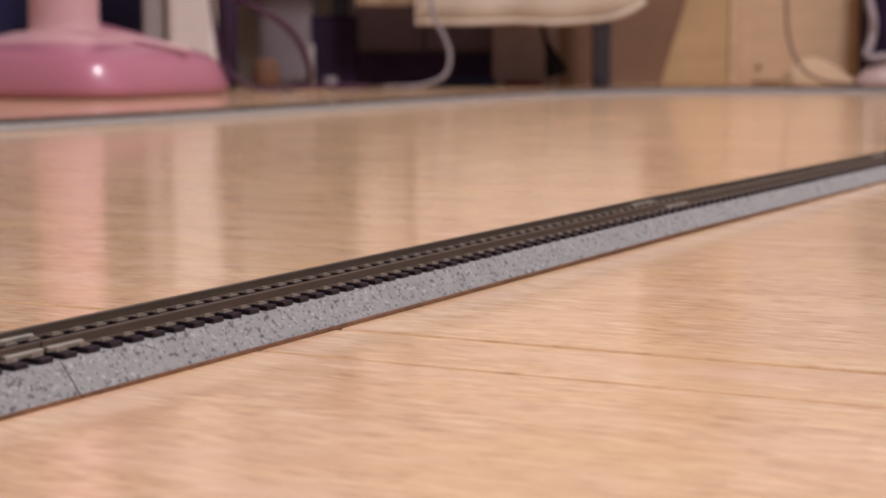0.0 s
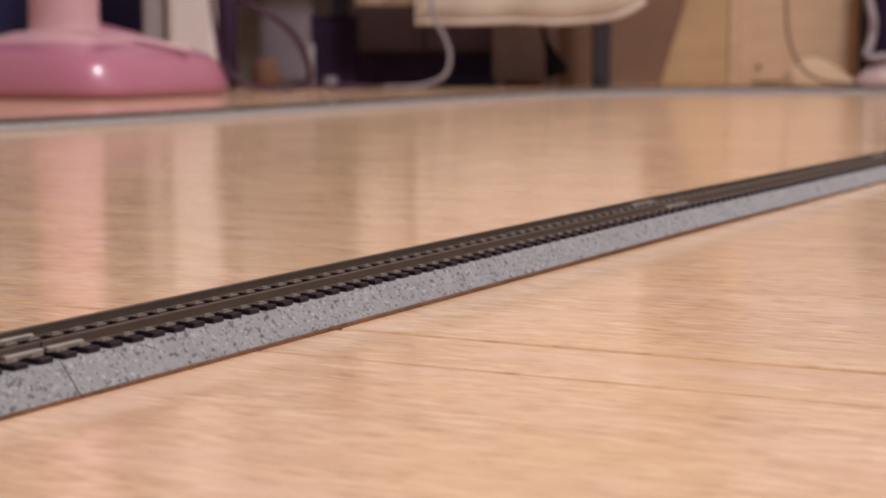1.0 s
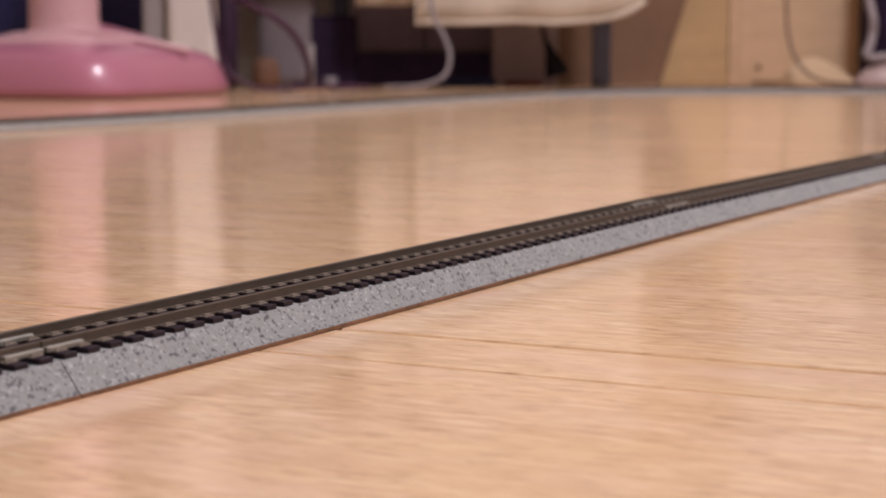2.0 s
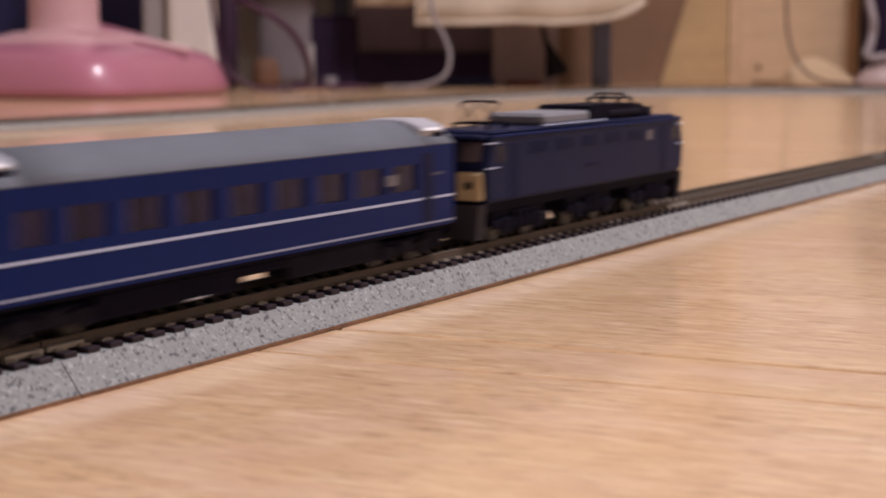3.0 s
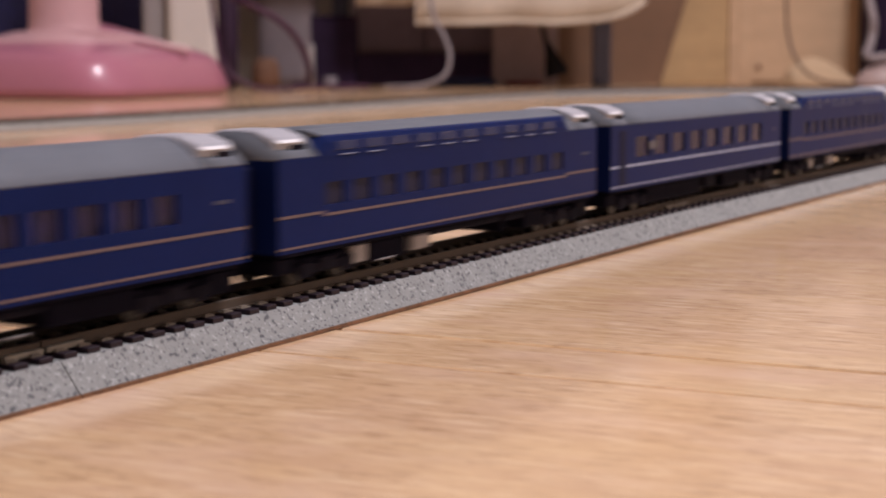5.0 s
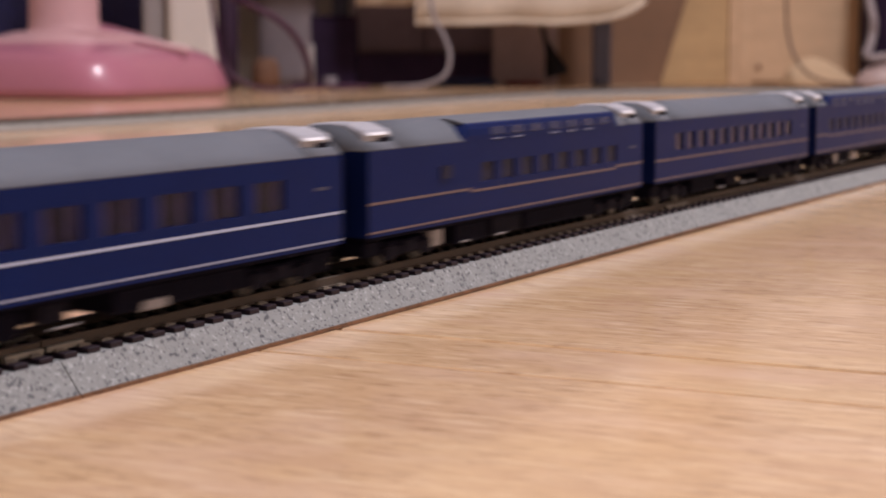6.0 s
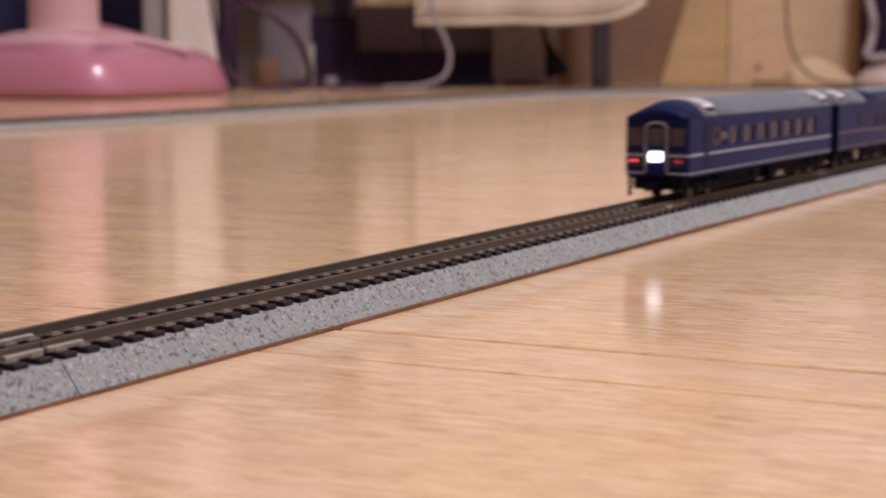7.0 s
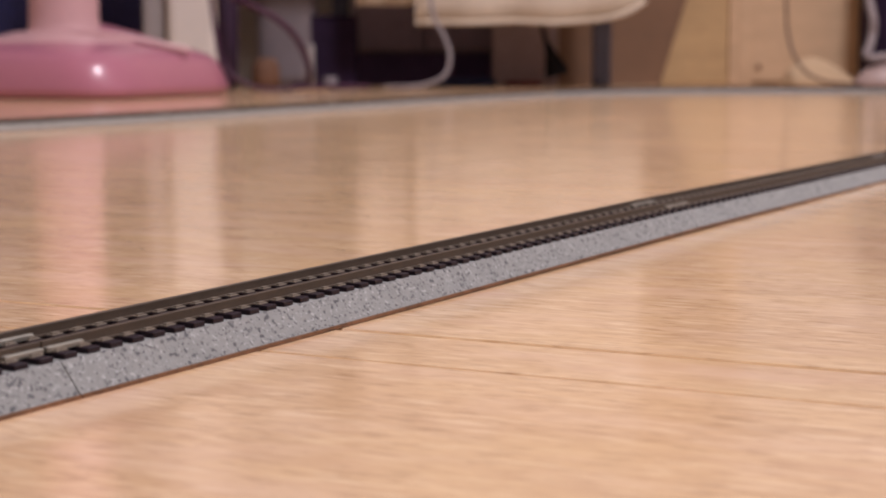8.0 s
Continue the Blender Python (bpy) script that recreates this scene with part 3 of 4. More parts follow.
        for side in (-1, 1):
            tilt = math.pi / 2 - math.atan2(0.17, 1.4)
            for k in range(7 if kind == "half" else 10):
                x = a + (14 if kind == "half" else 8) + 9.3 * k
                bm = block(-3.3 * MM, 3.3 * MM, -0.80 * MM, 0.80 * MM, -0.10 * MM, 0.10 * MM, 0.05 * MM)
                part("upper_window", bm, UPPER, c, "curved upper berth window", m=Matrix.Translation((x * MM, side * 9.34 * MM, (32.1 - TOP) * MM)) @ Matrix.Rotation(-side * tilt, 4, "X"))
                if k % 4 != 2:
                    ya, yb = sorted((side * 9.2, side * 9.58))
                    part("window_sill", blk(x - 2.4, x + 2.4, ya, yb, 30.35, 30.55, 0.05), SILLPALE, c, "thin pale window sill")
    # floor, curtains, underfloor boxes
    part("floor_pan", blk(1.2, L - 0.8, -8.6, 8.6, 13.4, 14.6), BLACK, c)
    part("partition", blk(3, L - 3, -0.4, 0.4, 14.8, 30.0), DARKINNER if upper else CURTAIN, c, "dark inner wall" if upper else "beige inner wall")
    for side in (-1, 1):
        bm = bmesh.new()
        for a, b, z0, z1 in wins:
            if upper:
                continue
            blk(a - 0.3, a + 2.6, side * 7.6 - 0.3, side * 7.6 + 0.3, z0 - 0.6, z1 + 0.6, 0, bm)
            blk(b - 1.6, b + 0.3, side * 7.6 - 0.3, side * 7.6 + 0.3, z0 - 0.6, z1 + 0.6, 0, bm)
        if len(bm.verts):
            part("curtains", bm, CURTAIN, c, "beige drawn-back curtains")
        else:
            bm.free()
    boxes = {"plain": ((26.5, 62, 9.2), (76, 105.5, 9.4), (62.2, 75.8, 11.5)), "open": ((33, 46, 9.4), (97, 104, 9.4), (46.2, 85.5, 11.5)), "plate": ((26.5, 66, 9.2), (70, 78, 10.4), (84, 105.5, 9.6)),
             "tail": ((26.5, 52, 9.2), (56, 62, 10.4), (72, 105.5, 9.6)), "tall": ((31, 44.5, 9.4), (54.2, 85, 12.2), (85.2, 87, 9.8), (87.2, 96, 12.0), (96.2, 105.5, 9.6)), "half": ((36, 50, 9.2), (52, 66, 9.6), (68, 105.5, 9.4)), "seats": ((30, 48, 9.4), (48.2, 58, 12.2), (58.2, 67, 9.6), (67.2, 86, 12.2), (86.2, 105.5, 9.8))}[kind]
    for k, (a, b, z) in enumerate(boxes):
        bm = blk(a, b, -8.0, -2.2 if k % 2 else 8.0, z, 13.4, 0.3)
        for x in np.arange(a + 2, b - 1, 3.2):
            blk(x, x + 1.6, -8.15, -7.9, z + 0.8, 12.8, 0.0, bm)
        part("equipment_box", bm, DARKGREY if k % 2 else BLACK, c, "dark underfloor equipment box")
    if kind == "open":
        part("truss", blk(46, 58, -1.5, 1.5, 8.6, 9.8, 0.3), BLACK, c, "black underfloor girder")
    if kind == "open":
        part("tank", blk(52.0, 56.0, -8.2, -2.0, 10.0, 12.6, 0.4), PALEBOX, c, "pale grey underfloor tank")
    if kind in ("open", "tall", "half"):
        part("tank", blk(25.4, 30.4, -8.2, -1.0, 9.8, 13.4, 0.4), PALEBOX, c, "pale grey underfloor tank")
    if kind == "tall":
        part("tank", blk(47.5, 54.0, -8.2, -1.0, 9.9, 12.9, 0.4), PALEBOX, c, "pale grey underfloor tank")
    if tail:
        part("tank", blk(78.0, 84.5, -8.3, -3.0, 9.3, 11.2, 0.4), PALEBOX, c, "pale grey underfloor tank")
    # pale strips stand in for lit floor seen through the underfloor gaps
    for a, b in {"plain": ((47, 52),), "tall": ((33.5, 39.5),), "half": ((37.5, 41), (52.5, 58)), "tail": ((58, 63.5),), "open": ((35, 39.5),), "seats": ((50.5, 55), (69, 74.5), (78, 82))}.get(kind, ()):
        part("pipe", blk(a, b, -8.5, -8.2, 9.5, 9.85, 0.1), PALEBOX, c, "pale strip in place of lit floor gaps")
    part("hose_box", blk(L - 8.6, L - 1.2, -7.8, 7.8, 9.4, 13.4, 0.5), BLACK, c, "black end equipment box")
    if not tail:
        part("hose_box", blk(1.2, 7.0, -7.8, 7.8, 10.2, 13.4, 0.5), BLACK, c, "black end equipment box")
    bogie(c, 17.0)
    bogie(c, L - 17.0)
    for a, b in (((-4.6, 1.0)), (L - 1.0, L + 4.6)):
        part("coupler", blk(a, b, -1.4, 1.4, 10.4, 12.4, 0.3), BLACK, c)
    if tail:
        lengthen_rear(c, 2.3 * MM)
    return c


# darker copy of the coach blue: the hood's shade is put into it
HOODBLUE = material("hood_blue", (0.006, 0.010, 0.050), 0.5, 0, 0.1, 60, spec=0.05)
DOORBLUE = material("door_blue", (0.004, 0.006, 0.035), 0.45, 0, 0.1, 60, spec=0.10)
PLATE = material("plate_grey", (0.05, 0.054, 0.10), 0.5, 0, 0.05, 60)
PLATE2 = material("plate_pale", (0.115, 0.105, 0.125), 0.5, 0, 0.05, 60)
GREYFRAME = material("frame_grey", (0.33, 0.31, 0.34), 0.4, 0, 0.08, 60)
SMOKE = material("smoked_glass", (0.085, 0.062, 0.080), 0.15, 0, 0.15, 60, spec=0.25)
NAVYRUBBER = material("bellows_rubber", (0.011, 0.013, 0.050), 0.7, 0, 0.2, 200, spec=0.1)
LAMPPANEL = material("lamp_panel", (0.008, 0.008, 0.03), 0.4, 0, 0.1, 60)
# near-white of the highlight painted on the roof units
HIGHLIGHT = material("highlight_pale", (0.86, 0.85, 0.88), 0.25, 0, 0.04, 100)
# pale tone holds the light that the sills reflect
SILLPALE = material("sill_pale", (0.28, 0.30, 0.42), 0.35, 0, 0.05, 100)
UPPER = material("upper_glass", (0.022, 0.030, 0.095), 0.15, 0, 0.1, 60, spec=0.45)
PALEBOX = material("pale_tank", (0.28, 0.26, 0.27), 0.5, 0, 0.1, 60)


def locomotive():
    c = thing("electric_locomotive", Matrix(), "dark blue electric model locomotive with two pantographs on rails", "model locomotive")
    # body with raked cab ends: outline from the side
    prof = [(7.2, 16.6), (6.2, 24.0), (8.6, 31.0), (118.4, 31.0), (120.8, 24.0), (119.8, 16.6)]
    bm = loft([[(x * MM, y * MM, (z - TOP) * MM) for x, z in prof] for y in (-9.3, 9.3)])
    bmesh.ops.bevel(bm, geom=bm.edges[:], offset=0.7 * MM, segments=2, affect="EDGES")
    part("body", bm, LOCOBLUE, c)
    for end, sgn in ((6.0, -1), (121.0, 1)):
        a, b = (end - 0.5, end + 2.0) if sgn < 0 else (end - 2.0, end + 0.5)
        part("cream_front", blk(a, b, -8.4, 8.4, 17.2, 23.4, 0.5), CREAM, c, "cream lower cab front")
        xa, xb = (end - 0.9, end + 1.0) if sgn < 0 else (end - 1.0, end + 0.9)
        part("front_door", blk(xa, xb, -2.7, 2.7, 17.0, 30.0, 0.4), LOCOBLUE, c, "dark blue gangway door")
        part("door_window", blk(xa - 0.1, xb + 0.1, -1.6, 1.6, 25.2, 28.8, 0.2), SMOKE, c, "dark door window")
        part("visor", blk(end - 0.6 if sgn < 0 else end - 2.8, end + 2.8 if sgn < 0 else end + 0.6, -8.6, 8.6, 30.2, 31.2, 0.4), LOCOBLUE, c, "dark blue cab roof visor")
        xa, xb = (end + 0.2, end + 6.0) if sgn < 0 else (end - 6.0, end - 0.2)
        for z in (24.1, 29.4):
            for side in (-1, 1):
                part("cab_trim", blk(xa, xb, side * 9.35 - 0.12, side * 9.35 + 0.12, z - 0.14, z + 0.14), WHITE, c, "thin white cab trim")
        for y0, y1 in ((-7.8, -0.6), (0.6, 7.8)):
            bm = block(-0.15 * MM, 0.15 * MM, y0 * MM, y1 * MM, -2.2 * MM, 2.2 * MM, 0.1 * MM)
            x = end + (1.1 if sgn < 0 else -1.1)
            part("windscreen", bm, SMOKE, c, "dark cab windscreen", m=Matrix.Translation((x * MM, 0, (27.6 - TOP) * MM)) @ Matrix.Rotation(radians(-sgn * 18.9), 4, "Y"))
        a, b = (5.0, 8.0) if sgn < 0 else (118.5, 122.0)
        bm = loft([[(x * MM, y * MM, (z - TOP) * MM) for y, z in ((-7.8, 9.0), (7.8, 9.0), (8.4, 16.4), (-8.4, 16.4))] for x in (a, b)])
        part("snow_plough", bm, PLOUGH if sgn < 0 else DARKGREY, c, "grey snow plough")
        part("coupler", blk(a - 8.6 if sgn < 0 else b, a if sgn < 0 else b + 3.5, -1.4, 1.4, 10.4, 12.6, 0.3), BLACK, c)
        for y in (-5.6, 5.6):
            m = Matrix.Translation(((end - 0.6 if sgn < 0 else end + 0.6) * MM, y * MM, (20.5 - TOP) * MM)) @ Matrix.Rotation(math.pi / 2, 4, "Y")
            part("headlamp", drum(0.9 * MM, 0.7 * MM, m, 16), STEEL, c, "small unlit headlamp")
    for side in (-1, 1):
        y = side * 9.3
        for a, b in ((11.0, 15.0), (111.5, 116.0)):
            part("cab_window", blk(a, b, y - 0.1, y + 0.1, 25.2, 28.8, 0.1), CABGLASS, c, "dark cab side window")
        for a in (17.5, 104.5):
            part("cab_door", blk(a, a + 4.2, y - 0.1, y + 0.08, 17.0, 29.0, 0.08), DOORLOCO, c)
        for k in range(5):
            x = 27 + 14 * k
            bm = blk(x, x + 9, y - 0.1, y + 0.08, 26.4, 29.0, 0.05)
            for j in range(4):
                blk(x + 0.4, x + 8.6, y - 0.14, y + 0.14, 26.7 + 0.6 * j, 27.0 + 0.6 * j, 0, bm)
            part("side_grille", bm, DOORLOCO, c, "dark blue louvred grille")
        part("number_plate", blk(57, 65, y - 0.1, y + 0.1, 21.6, 22.4), DOORLOCO, c, "dark number plate")
        part("maker_plate", blk(95.0, 98.5, y - 0.1, y + 0.1, 26.0, 28.4), PLATE2, c, "pale square plate")
        part("gutter", blk(9.0, 118.0, y - 0.25, y + 0.2, 30.5, 31.1, 0.1), BLUE, c)
    part("roof", blk(9.5, 117.5, -8.3, 8.3, 30.9, 31.9, 0.5), LOCOBLUE, c)
    part("roof_cover", blk(38.0, 63.5, -7.4, 7.4, 31.8, 34.6, 0.7), LOCOROOF, c, "pale grey roof cover")
    housing = loft([[(x * MM, y * MM, (z - TOP) * MM) for x, z in ((64.0, 31.8), (64.0, 35.4), (66.0, 35.8), (96.0, 35.5), (101.0, 34.0), (103.0, 31.8))] for y in (-7.2, 7.2)])
    bmesh.ops.bevel(housing, geom=housing.edges[:], offset=0.5 * MM, segments=2, affect="EDGES")
    part("roof_cover", housing, BLACK, c, "black resistor housing")
    part("roof_cover", blk(74.0, 96.0, -7.6, 7.6, 31.8, 35.0, 1.2), DARKGREY, c, "dark grey rounded roof cover")
    # white strip on the near side stands in for the roof edge's highlight
    part("roof_pipe", blk(36.0, 72.0, -8.15, -7.85, 31.9, 32.25, 0.1), WHITE, c, "thin white strip for the glint along the roof edge")
    part("whistle", blk(103.5, 105.0, -6.4, -5.4, 31.8, 34.4, 0.2), DARKGREY, c)
    part("roof_vent", blk(98.0, 102.5, -7.0, -4.8, 31.8, 33.8, 0.4), LOCOBLUE, c)
    part("air_conditioner", blk(107.0, 112.0, -3.4, 3.4, 31.8, 33.6, 0.5), DARKGREY, c)
    for x, foot in ((21.0, 31.9), (92.0, 35.6)):
        low = foot + 1.0
        p = part("pantograph", blk(x - 4.6, x + 4.6, -4.4, -3.9, low, low + 0.4), DARKGREY, c, "dark folded pantograph")
        bm = blk(x - 4.6, x + 4.6, 3.9, 4.4, low, low + 0.4)
        for dx in (-4.5, 4.0):
            blk(x + dx, x + dx + 0.5, -4.4, 4.4, low, low + 0.4, 0, bm)
            for y in (-4.15, 4.15):
                drum(0.5 * MM, 1.3 * MM, Matrix.Translation(((x + dx + 0.25) * MM, y * MM, (foot + 0.5 - TOP) * MM)), 10, bm=bm)
        part("base_frame", bm, DARKGREY, p)
        arms = bmesh.new()
        for y in (-2.8, 2.8):
            for x1, z1, x2, z2 in ((-4.2, low + 0.4, 4.2, 37.0), (4.2, low + 0.4, -4.2, 37.0), (4.2, 37.0, 1.2, 37.7), (-4.2, 37.0, -1.2, 37.7)):
                d = Vector(((x2 - x1) * MM, 0, (z2 - z1) * MM))
                m = Matrix.Translation(((x + (x1 + x2) / 2) * MM, y * MM, ((z1 + z2) / 2 - TOP) * MM)) @ d.to_track_quat("Z", "X").to_matrix().to_4x4()
                drum(0.15 * MM, d.length, m, 8, bm=arms)
        part("arms", arms, PLOUGH, p, "thin grey arms")
        sh = blk(x - 1.9, x - 1.1, -2.9, 2.9, 37.65, 38.05, 0.12)
        blk(x + 1.1, x + 1.9, -2.9, 2.9, 37.65, 38.05, 0.12, sh)
        for y in (-3.5, 3.5):
            for dx in (-1.5, 1.5):
                bmx = block(-0.15 * MM, 0.15 * MM, -0.7 * MM, 0.7 * MM, -0.12 * MM, 0.12 * MM)
                bmx.transform(Matrix.Translation(((x + dx) * MM, y * MM, (37.65 - TOP) * MM)) @ Matrix.Rotation(-0.45 if y > 0 else 0.45, 4, "X"))
                merge(sh, bmx)
        part("contact_shoe", sh, SHOE, p, "brown contact shoe")
    part("underframe", blk(8.0, 119.0, -8.2, 8.2, 14.6, 16.8), BLACK, c)
    for x in (25.0, 62.5, 100.0):
        bg = part("bogie", blk(x - 13, x + 13, -7.6, 7.6, 11.2, 14.8, 0.4), BLACK, c)
        for side in (-1, 1):
            bm = blk(x - 13.5, x + 13.5, side * 8.0 - 0.5, side * 8.0 + 0.5, 10.6, 12.6, 0.3)
            for dx in (-8, 8):
                blk(x + dx - 2.0, x + dx + 2.0, side * 8.3 - 0.6, side * 8.3 + 0.6, 9.4, 13.0, 0.3, bm)
            for dx in (-3, 0, 3):
                blk(x + dx - 0.9, x + dx + 0.9, side * 8.3 - 0.6, side * 8.3 + 0.6, 10.0, 14.2, 0.3, bm)
            part("side_frame", bm, BLACK, bg)
        for dx in (-8, 8):
            bm = bmesh.new()
            for side in (-1, 1):
                drum(3.4 * MM, 1.6 * MM, Matrix.Translation(((x + dx) * MM, side * 4.6 * MM, 3.4 * MM)) @ Matrix.Rotation(math.pi / 2, 4, "X"), 20, bm=bm)
            part("wheelset", bm, STEEL, bg, "dull steel wheelset")
    return c


PLOUGH = material("plough_grey", (0.040, 0.036, 0.046), 0.6, 0, 0.15, 100, spec=0.1)
LOCOROOF = material("loco_roof_grey", (0.20, 0.20, 0.225), 0.5, 0, 0.10, 80, spec=0.2)
CABGLASS = material("cab_glass", (0.022, 0.02, 0.03), 0.2, 0, 0.1, 60, spec=0.08)
SHOE = material("shoe_brown", (0.035, 0.016, 0.016), 0.5, 0, 0.15, 100, spec=0.1)
DOORLOCO = material("loco_trim", (0.0088, 0.0122, 0.042), 0.45, 0, 0.1, 60, spec=0.04)


# ---- things along the wall ----
def superring(rx, ry, z, n=48, p=2.6, turn=0.0, lift=None):
    pts = []
    for k in range(n):
        a = 2 * math.pi * k / n
        c, s = math.cos(a), math.sin(a)
        r = (abs(c) ** p + abs(s) ** p) ** (-1 / p)
        x, y = rx * r * c, ry * r * s
        x, y = x * math.cos(turn) - y * math.sin(turn), x * math.sin(turn) + y * math.cos(turn)
        pts.append((x, y, z + (lift(x, y) if lift else 0.0)))
    return pts


def build_fan():
    f = thing("electric_fan", at(-0.452, 1.93), "pink plastic electric fan base with pale pole on floor", "electric fan")
    t = radians(45 + 24)
    profile = ((0.150, 0.0, 6), (0.158, 0.003, 6), (0.160, 0.008, 6), (0.160, 0.013, 6), (0.154, 0.030, 6), (0.151, 0.040, 5.5), (0.145, 0.0475, 5), (0.134, 0.0535, 4.4), (0.104, 0.0625, 3.6))
    rings = [superring(r, r, z, 72, p, t) for r, z, p in profile]
    part("base", loft(rings), PINK, f, "glossy rose pink base with rounded corners", True)
    # upper base takes the pole's pale pink, which also stands in for light there
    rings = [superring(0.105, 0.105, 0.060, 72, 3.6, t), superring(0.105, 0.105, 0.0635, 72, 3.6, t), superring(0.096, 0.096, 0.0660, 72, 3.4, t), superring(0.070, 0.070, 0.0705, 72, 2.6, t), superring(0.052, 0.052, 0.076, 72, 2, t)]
    part("top_cover", loft(rings), PALEPINK, f, "pale pink upper base round the pole, light on it included", True)
    # raised spine from the pole towards one corner
    rings = []
    for k in range(11):
        q = k / 10
        x, z = 0.025 + 0.115 * q, 0.089 - 0.033 * q ** 1.25
        rings.append([(x, y, max(0.02, z + dz)) for y, dz in ((0.044, -0.03), (0.038, -0.004), (0.030, 0.0), (0.018, -0.001), (-0.012, -0.0085), (-0.026, -0.0105), (-0.036, -0.0135), (-0.046, -0.028))] + [(x, -0.05, 0.02), (x, 0.05, 0.02)])
    part("spine", loft(rings), PINK, f, "rose pink raised spine", True, m=pose(0, 0, 0, 0, 0, 4))
    # pale cord along the spine stands in for the highlight on its edge
    cord("ridge", [(0.0, -0.052, 0.0755), (0.03, -0.050, 0.075), (0.07, -0.047, 0.0705), (0.11, -0.040, 0.0625), (0.135, -0.034, 0.0575), (0.155, -0.028, 0.053)], 0.0042, PALEPINK, f, "pale pink cord in place of the ridge's highlight")
    prof = ((0.052, 0.066), (0.0455, 0.072), (0.042, 0.080), (0.041, 0.092), (0.0405, 0.13), (0.040, 0.30), (0.0395, 0.62))
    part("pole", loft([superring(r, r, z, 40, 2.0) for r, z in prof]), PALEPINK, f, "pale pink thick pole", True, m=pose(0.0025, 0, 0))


def folded_cloth(w, h, depth, waves, seed, hem=0.0):
    """A hanging sheet with vertical folds, thick at its hem."""
    nx, nz = 60, 14
    front, back = [], []
    for j in range(nz + 1):
        z = h * j / nz
        for i in range(nx + 1):
            x = w * (i / nx - 0.5)
            fold = depth * (math.sin(waves * i / nx * 6.28 + seed) * 0.6 + 0.7 * noise.noise(Vector((x * 9 + seed, z * 4, seed))))
            dip = hem * (1 - j / nz) * (0.12 * noise.noise(Vector((x * 14, seed, 0))) - max(0.0, (i / nx - 0.76) / 0.24) ** 2)
            front.append((x, fold, z - dip))
            back.append((x, fold + 0.004, z - dip))
    k = nx + 1
    fs = []
    n = len(front)
    for j in range(nz):
        for i in range(nx):
            a = j * k + i
            fs.append((a, a + 1, a + k + 1, a + k))
            fs.append((n + a + k, n + a + k + 1, n + a + 1, n + a))
    for i in range(nx):
        fs.append((i, n + i, n + i + 1, i + 1))
    bm = bmesh.new()
    vs = [bm.verts.new(v) for v in front + back]
    for f in fs:
        bm.faces.new([vs[i] for i in f])
    return bm


